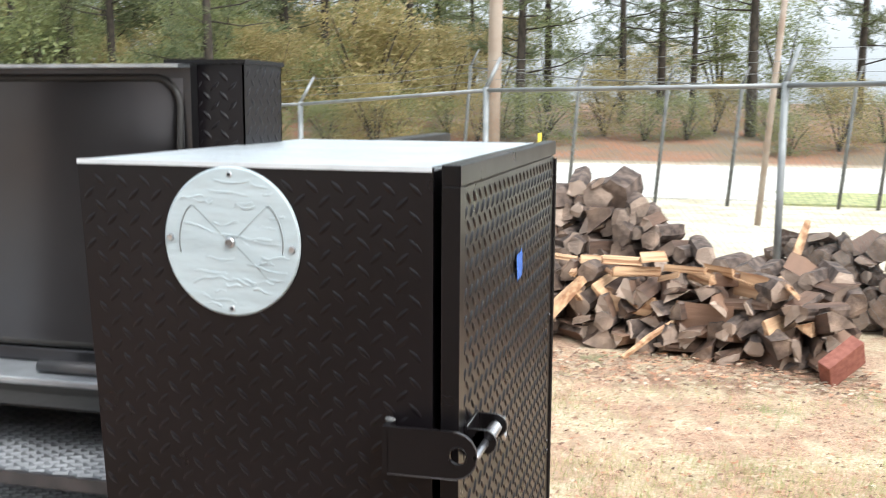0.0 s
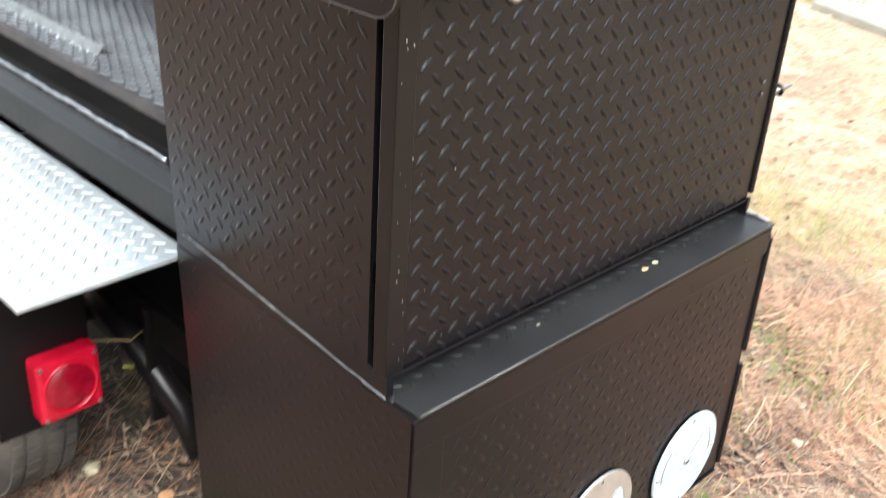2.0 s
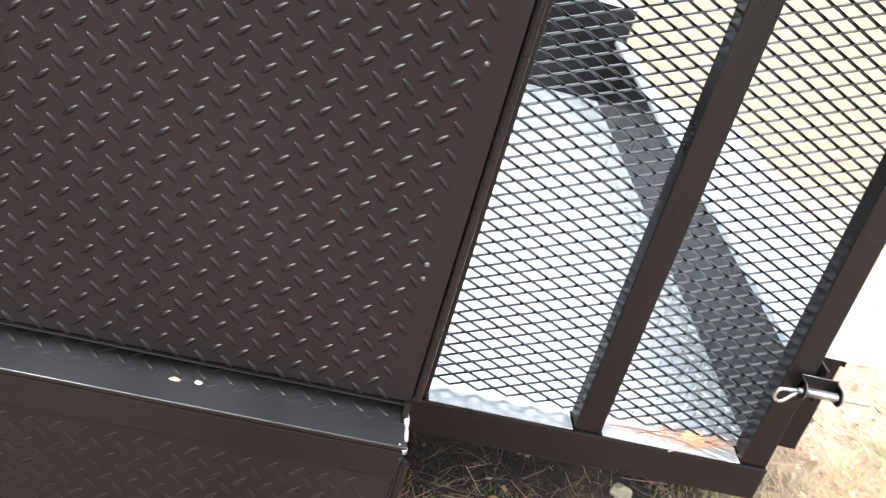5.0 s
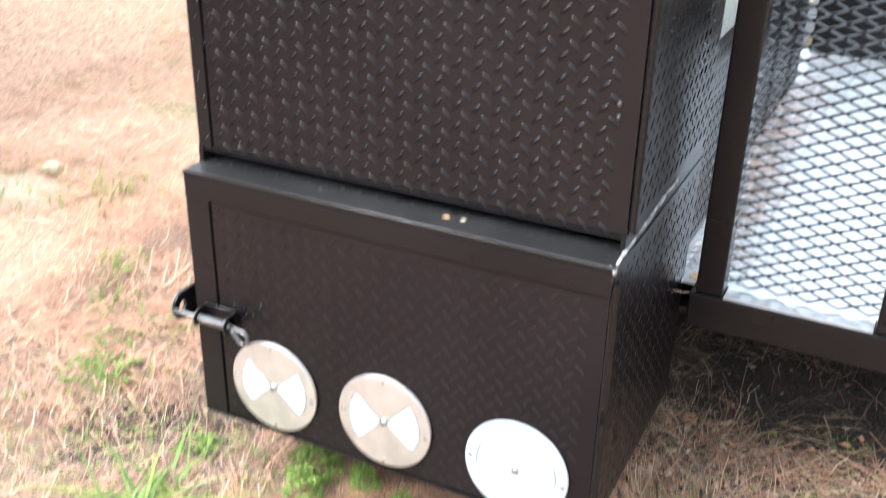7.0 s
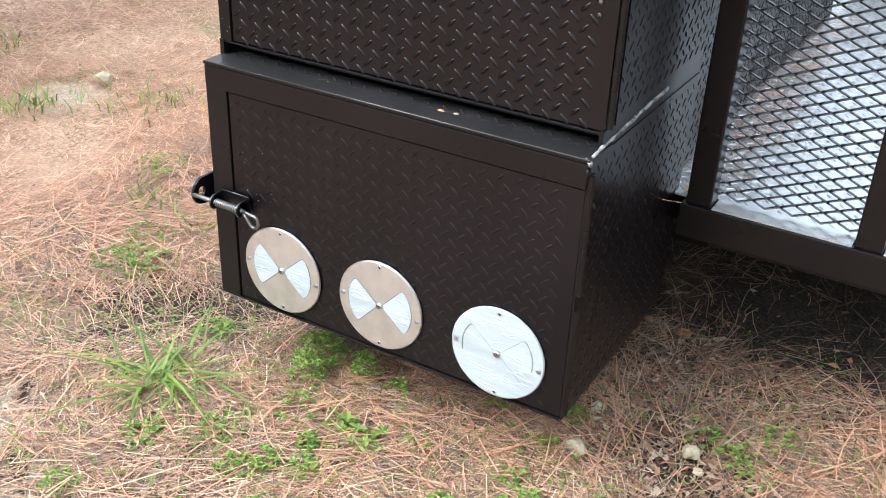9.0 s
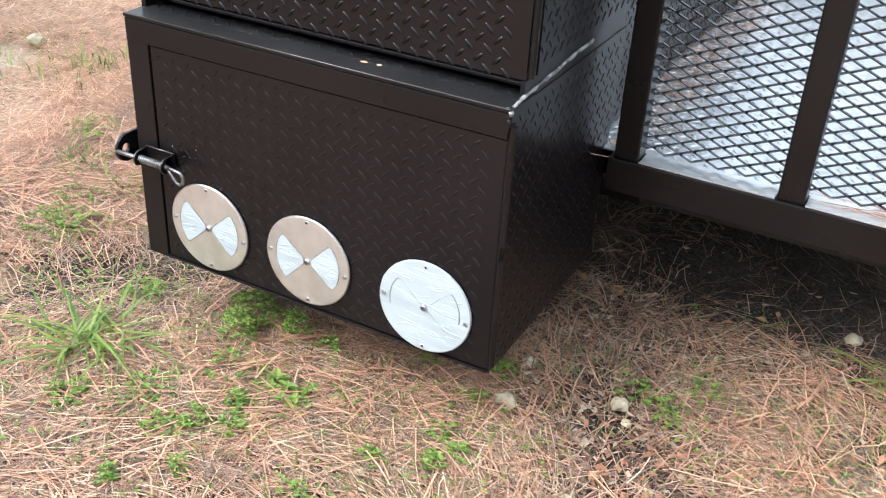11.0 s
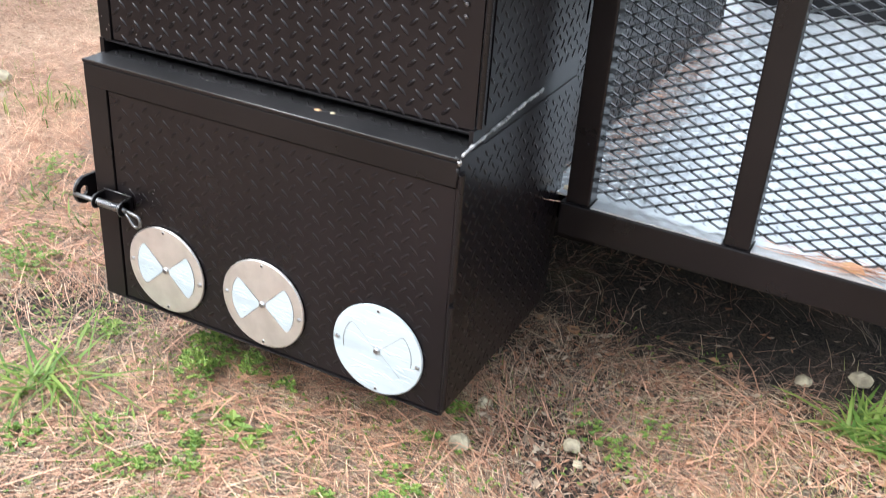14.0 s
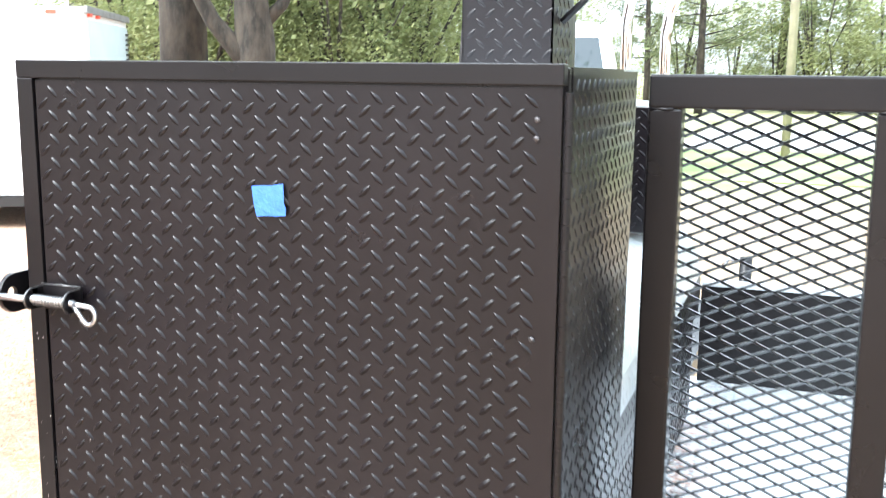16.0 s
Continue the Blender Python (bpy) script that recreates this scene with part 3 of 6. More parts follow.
def piano_hinge(door, x, spans):
    """A long hinge of short knuckles down the door's far edge."""
    for z0, z1 in spans:
        n = int((z1 - z0) / 0.031)
        d = (z1 - z0) / n
        part("hinge_leaf", B(x - 0.020, x - 0.002, WY - 0.0005, WY + 0.0030, z0, z1), M_FRAME, door)
        for k in range(n):
            part("hinge_knuckle", C((x - 0.004, WY + 0.0045, z0 + d * k + 0.0003), (x - 0.004, WY + 0.0045, z0 + d * (k + 1) - 0.0003), 0.0055, seg=10), M_FRAME, door, smooth=False)


piano_hinge(UD, XD, [(ZU0 + 0.012, ZU1 - 0.03)])
piano_hinge(LD, 0.0, [(0.205, 0.43), (0.46, 0.685)])
# spots of weld along the hinge edge and scuffs along the free edge
rr = random.Random(5)
for z in (1.485, 1.462, 1.21, 0.95, 0.93):
    bm = bmesh.new()
    bmesh.ops.create_icosphere(bm, subdivisions=1, radius=rr.uniform(0.003, 0.005), matrix=Matrix.Translation((XD - 0.002, WY - 0.034, z)) @ Matrix.Diagonal((0.5, 1, 1, 1)))
    part("weld", bm, M_RUST, UD, "rough weld spot", True)
bm = bmesh.new()
for i in range(26):
    y, z = (rr.uniform(0.008, 0.03), rr.uniform(0.76, 1.15)) if i < 16 else (rr.uniform(0.03, 0.12), rr.uniform(0.75, 1.0))
    s = rr.uniform(0.0005, 0.0013)
    bmesh.ops.create_icosphere(bm, subdivisions=1, radius=s, matrix=Matrix.Translation((XD + (0.0 if y < 0.03 else -0.003), y, z)) @ Matrix.Diagonal((0.3, 1, 1.5, 1)))
tagged(part("paint_chip", bm, M_STEEL, UD, "bare metal paint chips"), kind="stuff")

# round vents


def joined(meshes):
    """Several bmeshes as one."""
    bm = bmesh.new()
    for t in meshes:
        me = bpy.data.meshes.new("tmp")
        t.to_mesh(me)
        t.free()
        bm.from_mesh(me)
        bpy.data.meshes.remove(me)
    return bm


def damper_outline(a0, a1, r=0.074, c=0.010, n=12):
    """A damper opening's outline: from the hub out, round the rim with eased corners, and back."""
    pts = [(c, a0 + (a1 - a0) * 0.12), (r * 0.92, a0 + 0.02), (r * 0.985, a0 + 0.06)]
    pts += [(r, a0 + 0.14 + (a1 - a0 - 0.28) * k / n) for k in range(n + 1)]
    pts += [(r * 0.985, a1 - 0.06), (r * 0.92, a1 - 0.02), (c, a1 - (a1 - a0) * 0.12)]
    return [(q * math.cos(a), q * math.sin(a)) for q, a in pts]


def raised_sheet(outline, x0, x1):
    """A flat piece with the outline, facing +x."""
    bm = bmesh.new()
    lo = [bm.verts.new((x0, y, z)) for y, z in outline]
    hi = [bm.verts.new((x1, y, z)) for y, z in outline]
    n = len(lo)
    bm.faces.new(hi)
    bm.faces.new(lo[::-1])
    for k in range(n):
        bm.faces.new((lo[k], lo[(k + 1) % n], hi[(k + 1) % n], hi[k]))
    return bm


def wrinkles(seed, n, inside, x):
    """Thin ridges where the film has puckered, mostly level."""
    q = random.Random(seed)
    out = []
    while len(out) < n:
        y, z, l, sl = q.uniform(-0.085, 0.06), q.uniform(-0.082, 0.085), q.uniform(0.015, 0.06), q.gauss(0.0, 0.12)
        ph, am = q.uniform(0, 6), q.uniform(0.0006, 0.0024)
        pts = [(x, y + l * k / 9, z + sl * l * k / 9 + am * math.sin(ph + k * 0.75)) for k in range(10)]
        pts = [p for p in pts if inside(p[1], p[2])]
        if len(pts) > 4:
            out.append(tube(pts, [0.0002] + [q.uniform(0.0006, 0.0013) for _ in pts[2:]] + [0.0002], 6))
    return joined(out)


def vent(film, R=0.097, turn=0.0):
    """A round draught damper at the origin facing +x; returns its parts."""
    obs = []
    bm = C((0.0, 0, 0), (0.003, 0, 0), R, R, seg=72)
    cyl(bm, (0.003, 0, 0), (0.0042, 0, 0), R, R * 0.975, seg=72)
    disc = part("vent", bm, M_FILM if film else M_STAIN, None)
    for p in disc.data.polygons:
        p.use_smooth = abs(p.normal.x) < 0.9
    obs.append((disc, "white film-covered round vent damper" if film else "polished stainless round vent damper"))
    wings = ((radians(-42 + turn), radians(44 + turn)), (radians(138 + turn), radians(224 + turn)))
    if film:
        # the openings show through the film as dark pressed lines, broken where it lifts
        x = 0.0043
        right, left = damper_outline(*wings[0]), damper_outline(*wings[1])
        for pts in (left[:2], left[1:12], right[-2:], right[7:-1], right[:2]):
            obs.append((part("film_crease", tube([(x, y, z) for y, z in pts], [0.0005] + [0.0012] * (len(pts) - 2) + [0.0005], 6), M_CREASE, None, smooth=True), ""))
        obs.append((part("film_wrinkle", wrinkles(11 + int(turn), 34, lambda y, z: math.hypot(y, z) < 0.09 and math.hypot(y, z) > 0.014, x), M_FILM, None, smooth=True), ""))
    else:
        for k, (a0, a1) in enumerate(wings):
            o = damper_outline(a0, a1)
            w = part("film_panel", raised_sheet(o, 0.003, 0.0046), M_FILM, None)
            obs.append((w, "white protective film showing in the opening"))
            mid = (a0 + a1) / 2
            obs.append((part("film_wrinkle", wrinkles(31 + k, 16, lambda y, z: 0.016 < math.hypot(y, z) < 0.070 and abs((math.atan2(z, y) - mid + math.pi) % (2 * math.pi) - math.pi) < 0.62, 0.0046), M_FILM, None, smooth=True), ""))
            obs.append((part("opening_edge", tube([(0.0044, y, z) for y, z in o], 0.0006, 6, True), M_SPRING, None, smooth=True), ""))
    for a in (90, 270):
        y, z = 0.087 * math.cos(radians(a)), 0.087 * math.sin(radians(a))
        obs.append((part("screw", C((0.003, y, z), (0.0052, y, z), 0.0042, 0.0036, seg=12), M_STEEL, None, smooth=True), ""))
        obs.append((part("screw_socket", C((0.0050, y, z), (0.0055, y, z), 0.0026, seg=10), M_BLACK, None), ""))
    for a in (178, -4):
        y, z = 0.087 * math.cos(radians(a)), 0.087 * math.sin(radians(a))
        obs.append((part("rivet", C((0.003, y, z), (0.0075, y, z), 0.0058, 0.0040, seg=6), M_STEEL, None), ""))
    obs.append((part("centre_bolt", C((0.003, 0, 0), (0.0085, 0, 0), 0.0070, 0.0062, seg=14), M_STEEL, None, smooth=True), ""))
    obs.append((part("bolt_socket", C((0.0080, 0, 0), (0.0089, 0, 0), 0.0046, seg=12), M_SPRING, None), ""))
    return obs


def place_vent(parent, m, film, turn=0.0):
    obs = vent(film, turn=turn)
    root = obs[0][0]
    for i, (o, lab) in enumerate(obs):
        if lab:
            o["label"] = lab
        if i:
            o.parent = root
    root.parent = parent
    root.matrix_basis = m


place_vent(LD, pose(-0.001, 0.177, 0.297, 0, 0, 0), False, -2)
place_vent(LD, pose(-0.001, 0.420, 0.299, 0, 0, 0), False, 2)
place_vent(LD, pose(-0.001, 0.682, 0.288, 0, 0, 0), True)
place_vent(cab, pose(-0.357, 0.0145, 1.447, 0, 0, -92.6), True)

# spring-pin latches


def latch(parent, x, y, z, s=1, tab=True, metal=None):
    """Latch on a face towards +x: a channel with two ears, a spring-loaded pin along y and a looped handle; a drilled tab on the side."""
    def at(a, b, c):
        return (x + a, y + b * s, z + c)

    def slab(a0, a1, b0, b1, c0, c1, bevel=0.0012):
        lo, hi = sorted((y + b0 * s, y + b1 * s))
        return B(x + a0, x + a1, lo, hi, z + c0, z + c1, bevel=bevel)

    L = part("latch", slab(0.0, 0.0045, 0.024, 0.098, -0.019, 0.019), M_FRAME, parent, "black spring-pin latch")
    for b in (0.024, 0.093):
        bm = slab(0.004, 0.026, b, b + 0.0045, -0.015, 0.016, 0.0)
        cyl(bm, at(0.026, b, 0.0005), at(0.026, b + 0.0045, 0.0005), 0.0155, seg=20)
        part("bracket_ear", bm, M_FRAME, L)
        rim = [at(0.005, b + 0.002, 0.0158), at(0.026, b + 0.002, 0.0160)] + [at(0.026 + 0.0158 * math.sin(a), b + 0.002, 0.0158 * math.cos(a)) for a in [radians(20 * k) for k in range(1, 9)]]
        part("ear_edge", tube(rim, 0.0011, 6), M_SPRING, L, "worn bare edge", True)
    part("plate_edge", tube([at(0.004, 0.026, 0.0192), at(0.004, 0.096, 0.0192)], 0.0010, 6), M_SPRING, L, "worn bare edge", True)
    part("pin", tube([at(0.028, -0.034, 0), at(0.028, -0.029, 0), at(0.028, 0.104, 0)], [0.0030, 0.0048, 0.0048], 12), metal or M_STEEL, L, "bare steel pin", True)
    pts = []
    for i in range(12 * 12 + 1):
        a = 2 * math.pi * i / 12
        pts.append(at(0.028 + 0.0076 * math.cos(a), 0.031 + 0.060 * i / 144, 0.0076 * math.sin(a)))
    part("spring", tube(pts, 0.0010, 6), M_STEEL, L, "bright coil spring", True)
    # the pin's rod is bent back on itself into a long eye
    eye = [at(0.028, 0.100, 0), at(0.029, 0.112, -0.001)]
    for k in range(13):
        a = radians(70 - 220 * k / 12)
        eye.append(at(0.031, 0.133 + 0.012 * math.cos(a) - 0.002, -0.019 + 0.0135 * math.sin(a) + 0.004))
    eye += [at(0.030, 0.112, -0.012), at(0.029, 0.103, -0.004)]
    part("loop_handle", tube(eye, 0.0036, 8), metal or M_STEEL, L, "bent steel loop handle", True)
    if tab:
        bm = bmesh.new()
        prof = [(-0.083, -0.030), (0.0, -0.030)] + [(0.030 * math.cos(a), 0.030 * math.sin(a)) for a in [radians(-80 + 20 * k) for k in range(9)]] + [(0.0, 0.030), (-0.083, 0.030)]
        hole = [(0.006 + 0.0105 * math.cos(2 * math.pi * k / 18), 0.0105 * math.sin(2 * math.pi * k / 18)) for k in range(18)]
        sides = []
        for yy in (y - 0.034, y - 0.028):
            loops = [[bm.verts.new((x + a, yy, z + c)) for a, c in ring] for ring in (prof, hole)]
            es = [bm.edges.new((r[k], r[(k + 1) % len(r)])) for r in loops for k in range(len(r))]
            bmesh.ops.triangle_fill(bm, use_beauty=True, edges=es)
            sides.append(loops)
        for r0, r1 in zip(*sides):
            for k in range(len(r0)):
                bm.faces.new((r0[k], r0[(k + 1) % len(r0)], r1[(k + 1) % len(r0)], r1[k]))
        box(bm, x - 0.090, x - 0.082, y - 0.034, y - 0.001, z - 0.030, z + 0.030)
        part("tab", bm, M_FRAME, L)
        part("hole_rim", tube([(x + 0.006 + 0.0112 * math.cos(a), y - 0.0343, z + 0.0112 * math.sin(a)) for a in [2 * math.pi * k / 20 for k in range(20)]], 0.0010, 6, True), M_FRAME, L, smooth=True)
        part("tab_edge", tube([(x + a, y - 0.0342, z + c) for a, c in prof[:-1]], 0.0015 if metal else 0.0009, 6), metal or M_RUST, L, "worn bare edge", True)
        bm = bmesh.new()
        bmesh.ops.create_icosphere(bm, subdivisions=1, radius=0.006, matrix=Matrix.Translation((x - 0.086, y - 0.012, z + 0.032)) @ Matrix.Diagonal((1.4, 1, 0.7, 1)))
        part("weld", bm, M_WELD, L, smooth=True)
    return L


latch(UD, XD, 0.004, 1.203)
latch(LD, 0.0, 0.002, 0.425, metal=M_SPRING)
# weld spatter round the lower latch
qs = random.Random(12)
for k in range(16):
    bm = bmesh.new()
    bmesh.ops.create_icosphere(bm, subdivisions=1, radius=qs.uniform(0.0007, 0.0016), matrix=Matrix.Translation((-0.0035, qs.uniform(0.03, 0.16), 0.425 + qs.gauss(0.04, 0.045))))
    part("spatter", bm, M_BEAD, LD)

# piece of blue tape on the door
bm = bmesh.new()
q = random.Random(3)
V = []
for z, ya, yb in ((1.386, 0.391, 0.439), (1.375, 0.392, 0.440), (1.36, 0.394, 0.440), (1.352, 0.396, 0.443), (1.344, 0.398, 0.442)):
    V.append([bm.verts.new((XD + 0.0005 + q.uniform(0, 0.0012), ya + (yb - ya) * k / 3, z + 0.0015 * k + q.uniform(-0.001, 0.001))) for k in range(4)])
for a, b in zip(V, V[1:]):
    for k in range(3):
        bm.faces.new((a[k], a[k + 1], b[k + 1], b[k]))
e = bmesh.ops.extrude_face_region(bm, geom=list(bm.faces))
bmesh.ops.translate(bm, vec=(-0.0006, 0, 0), verts=[v for v in e["geom"] if isinstance(v, bmesh.types.BMVert)])
tagged(part("tape_piece", bm, M_TAPE), "torn square of blue masking tape on the cabinet door", "tape")

# pale leaf scraps lying on the ledge
def scrap(name, x, y, z, s, mat, label, seed):
    q = random.Random(seed)
    bm = bmesh.new()
    n = 9
    c = bm.verts.new((x, y, z + s * 0.25))
    ring = [bm.verts.new((x + s * (0.6 + 0.4 * q.random()) * math.cos(2 * math.pi * i / n), y + 1.4 * s * (0.6 + 0.4 * q.random()) * math.sin(2 * math.pi * i / n), z + s * 0.12 * q.random())) for i in range(n)]
    low = [bm.verts.new((v.co.x, v.co.y, z - 0.0004)) for v in ring]
    for i in range(n):
        bm.faces.new((c, ring[i], ring[(i + 1) % n]))
        bm.faces.new((ring[i], low[i], low[(i + 1) % n], ring[(i + 1) % n]))
    bm.faces.new(low[::-1])
    return tagged(part(name, bm, mat), label, "leaf", group="leaf litter on the ledge")


scrap("leaf_scrap", -0.044, 0.515, ZL1 + 0.002, 0.006, M_DRY, "pale dry leaf scrap lying on the cabinet ledge", 1)
scrap("leaf_scrap", -0.047, 0.545, ZL1 + 0.002, 0.005, M_STONE, "grey dry leaf scrap lying on the cabinet ledge", 2)
scrap("leaf_scrap", -0.044, 0.27, ZL1 + 0.002, 0.0025, M_CONC, "small grey leaf scrap lying on the cabinet ledge", 5)

# ---- rear deck with its gate
XG = -0.45
gate = part("gate", B(XG - 0.052, XG, 0.86, 1.572, 1.489, 1.541, bevel=0.004), M_FRAME, T, "tall black tube gate filled with expanded metal")
for a, b in ((0.86, 0.912), (1.19, 1.242), (1.520, 1.572)):
    part("gate_post", B(XG - 0.050, XG - 0.002, a, b, 0.466, 1.4885, bevel=0.004), M_FRAME, gate)
bead([(XG - 0.003, 0.862, 1.488), (XG - 0.003, 0.911, 1.488)], 0.004, M_FRAME, gate, 9)
bead([(XG - 0.003, 1.192, 1.488), (XG - 0.003, 1.241, 1.488)], 0.004, M_FRAME, gate, 10)
expanded("gate_mesh", (XG - 0.047, 0.897, 0.4745), (0, 1, 0), (0, 0, 1), 0.66, 1.03, M_MESH, gate, "black expanded-metal infill", lwd=0.055, swd=0.0235, strand=0.0054, deep=0.0064)
latch(gate, XG, 1.640, 0.668, s=-1, tab=False)
part("latch_tab", B(XG - 0.04, XG + 0.004, 1.585, 1.592, 0.633, 0.703, bevel=0.003), M_FRAME, gate)
deck = part("deck_frame", B(XG - 0.06, XG + 0.004, 0.85, 1.574, 0.392, 0.466, bevel=0.004), M_FRAME, T, "black steel deck frame")
part("deck_lip", B(XG - 0.056, XG + 0.001, 0.915, 1.187, 0.4665, 0.469), M_DECK, deck)
part("deck_lip", B(XG - 0.056, XG + 0.001, 1.245, 1.517, 0.4665, 0.469), M_DECK, deck)
part("frame_rail", B(-2.52, XG - 0.06, 0.85, 0.90, 0.38, 0.452), M_FRAME, deck)
part("frame_rail", B(-2.52, XG - 0.06, 1.55, 1.60, 0.38, 0.452), M_FRAME, deck)
part("frame_rail", B(-2.52, -0.60, 0.10, 0.15, 0.38, 0.452), M_FRAME, deck)
for x in (-0.9, -1.4, -1.9, -2.45):
    part("cross_member", B(x - 0.025, x + 0.025, 0.15, 1.55, 0.385, 0.448), M_FRAME, deck)
tread_plate("deck_plate", (-2.5, 0.60, 0.457), (1, 0, 0), (0, 1, 0), 2.5 + XG - 0.055, 0.99, M_DECK, deck, "bare silver diamond-plate deck")
part("side_wall", B(-2.48, XG - 0.06, 1.560, 1.590, 0.458, 0.672), M_FRAME, deck, "low black deck side wall")
part("side_rail", B(-2.48, XG - 0.055, 1.552, 1.598, 0.672, 0.688, bevel=0.003), M_DECK, deck, "flat top rail")
part("front_wall", B(-2.50, -2.46, 0.78, 1.59, 0.458, 0.805), M_FRAME, deck, "low black deck front wall")
part("front_rail", B(-2.51, -2.455, 0.78, 1.60, 0.805, 0.822, bevel=0.003), M_DECK, deck)
jack = part("jack_post", C((-2.56, 0.92, 0.35), (-2.56, 0.92, 0.90), 0.022, seg=14), M_FRAME, deck, "black jack post", True)
part("crank_arm", tube([(-2.56, 0.92, 0.89), (-2.56, 0.86, 0.89), (-2.56, 0.84, 0.86)], 0.008, 8), M_STEEL, jack, smooth=True)
# plate and pan are added to keep light off the ground under the deck
part("under_plate", B(-0.82, -0.53, 0.16, 1.54, 0.375, 0.385), M_DARK, deck)
part("belly_pan", B(-2.4, -0.80, 0.16, 1.54, 0.20, 0.37, bevel=0.006), M_DARK, deck, "black pan added under the deck to keep light out")
part("tongue", B(-4.1, -2.5, 0.66, 0.74, 0.38, 0.45), M_FRAME, deck)
part("tongue_leg", B(-4.06, -4.02, 0.68, 0.72, 0.0, 0.38), M_FRAME, deck)
# dry leaves and straw gathered in the gate's corner and along the pit wall


def leaf_pile(name, cx, cy, z, sx, sy, n, label, seed):
    q = np.random.default_rng(seed)
    V, F = [], []
    for i in range(n):
        x, y, a = cx + q.normal(0, sx), cy + q.normal(0, sy), q.uniform(-0.5, 0.5) + math.pi / 2
        l = q.uniform(0.03, 0.09)
        d = Vector((math.cos(a), math.sin(a), q.uniform(-0.05, 0.05))) * l
        s = Vector((-math.sin(a), math.cos(a), 0)) * 0.0012
        p = Vector((x, y, z + q.uniform(0.001, 0.012)))
        b = len(V)
        V.extend([p - d - s, p - d + s, p + d + s, p + d - s])
        F.append((b, b + 1, b + 2, b + 3))
    ob = part(name, mesh_of(name, V, F, M_STRAW), M_STRAW)
    return tagged(ob, label, "litter", kind="stuff")


leaf_pile("straw_litter", -0.49, 1.43, 0.468, 0.012, 0.05, 34, "dry pine straw caught at the foot of the gate", 4)
leaf_pile("straw_litter", -1.5, 0.835, 0.460, 0.35, 0.02, 160, "dry pine straw lying along the smoker wall on the deck", 5)
leaf_pile("straw_litter", -0.9, 0.86, 0.460, 0.2, 0.03, 60, "dry pine straw lying along the smoker wall on the deck", 6)


def dry_leaf(x, y, z, s, turn, mat, label):
    bm = bmesh.new()
    c, d = math.cos(turn), math.sin(turn)
    mid = [bm.verts.new((x + s * t * c, y + s * t * d, z + 0.002)) for t in (0, 0.35, 0.7, 1)]
    for sg in (1, -1):
        side = [bm.verts.new((x + s * (t * c - sg * w * d), y + s * (t * d + sg * w * c), z + 0.25 * s * w + 0.002)) for t, w in ((0.3, 0.32), (0.65, 0.34))]
        bm.faces.new((mid[0], mid[1], side[0]))
        bm.faces.new((mid[1], mid[2], side[1], side[0]))
        bm.faces.new((mid[2], mid[3], side[1]))
    return tagged(part("dry_leaf", bm, mat), label, "leaf", group="dry leaves")


dry_leaf(-0.49, 1.40, 0.472, 0.06, 1.2, M_DRY, "brown curled oak leaf caught inside the gate")
dry_leaf(-0.50, 0.835, 0.468, 0.05, 1.9, M_DRY, "tan dry leaf on the deck beside the cabinet")
dry_leaf(-0.53, 0.84, 0.468, 0.045, 0.4, M_STONE, "pale dry leaf on the deck beside the cabinet")

# ---- the pit
PX0, PX1 = -2.08, -0.60
prof = [(0.085, 0.665), (0.085, 0.775), (0.29, 1.105), (0.60, 1.118), (0.69, 1.098), (0.755, 1.050), (0.79, 0.98), (0.80, 0.90), (0.785, 0.80), (0.785, 0.462), (0.50, 0.462), (0.50, 0.665)]


def pit_shell(x0, x1, open_front):
    """Bent sheet along the pit's outline, with wall thickness; the sloped front is left open."""
    bm = bmesh.new()
    n = len(prof)
    inner = [(y + (0.006 if y < 0.5 else -0.006), z + (0.006 if z < 0.7 else -0.006)) for y, z in prof]
    O = [[bm.verts.new((x, y, z)) for y, z in prof] for x in (x0, x1)]
    I = [[bm.verts.new((x, y, z)) for y, z in inner] for x in (x0, x1)]
    for i in range(n):
        if open_front and i == 1:
            continue
        j = (i + 1) % n
        bm.faces.new((O[0][i], O[0][j], O[1][j], O[1][i]))
        bm.faces.new((I[0][i], I[1][i], I[1][j], I[0][j]))
    for i in (1, 2):
        bm.faces.new((O[0][i], O[1][i], I[1][i], I[0][i]))
    return bm


pit = part("pit_shell", pit_shell(PX0, PX1, True), M_DARK, T, "black steel smoker pit")


def pit_end(x, t):
    bm = bmesh.new()
    a = [bm.verts.new((x, y, z)) for y, z in prof]
    b = [bm.verts.new((x + t, y, z)) for y, z in prof]
    n = len(prof)
    bm.faces.new(a)
    bm.faces.new(b[::-1])
    for i in range(n):
        bm.faces.new((a[i], b[i], b[(i + 1) % n], a[(i + 1) % n]))
    return bm


part("end_plate", pit_end(PX0 - 0.012, 0.010), M_FRAME, pit)
part("end_plate", pit_end(PX1 + 0.002, 0.010), M_FRAME, pit)
tread_plate("side_plate", (PX1, 0.7925, 0.462), (-1, 0, 0), (0, 0, 1), 1.48, 0.335, M_PAINT, pit)
SHOULDER = [(0.806, 0.80), (0.810, 0.87), (0.807, 0.92), (0.797, 0.975), (0.778, 1.022), (0.750, 1.062), (0.712, 1.094), (0.665, 1.114), (0.60, 1.124)]
# upper strips take the silver plate, to carry the sky's shine on the bend
for (ya, za), (yb, zb) in zip(SHOULDER, SHOULDER[1:]):
    tread_plate("shoulder_plate", (PX1, ya, za), (-1, 0, 0), (0, yb - ya, zb - za), 1.48, math.hypot(yb - ya, zb - za), M_DECK if za > 0.90 else M_PAINT, pit, ht=0.0012, margin=0.006)
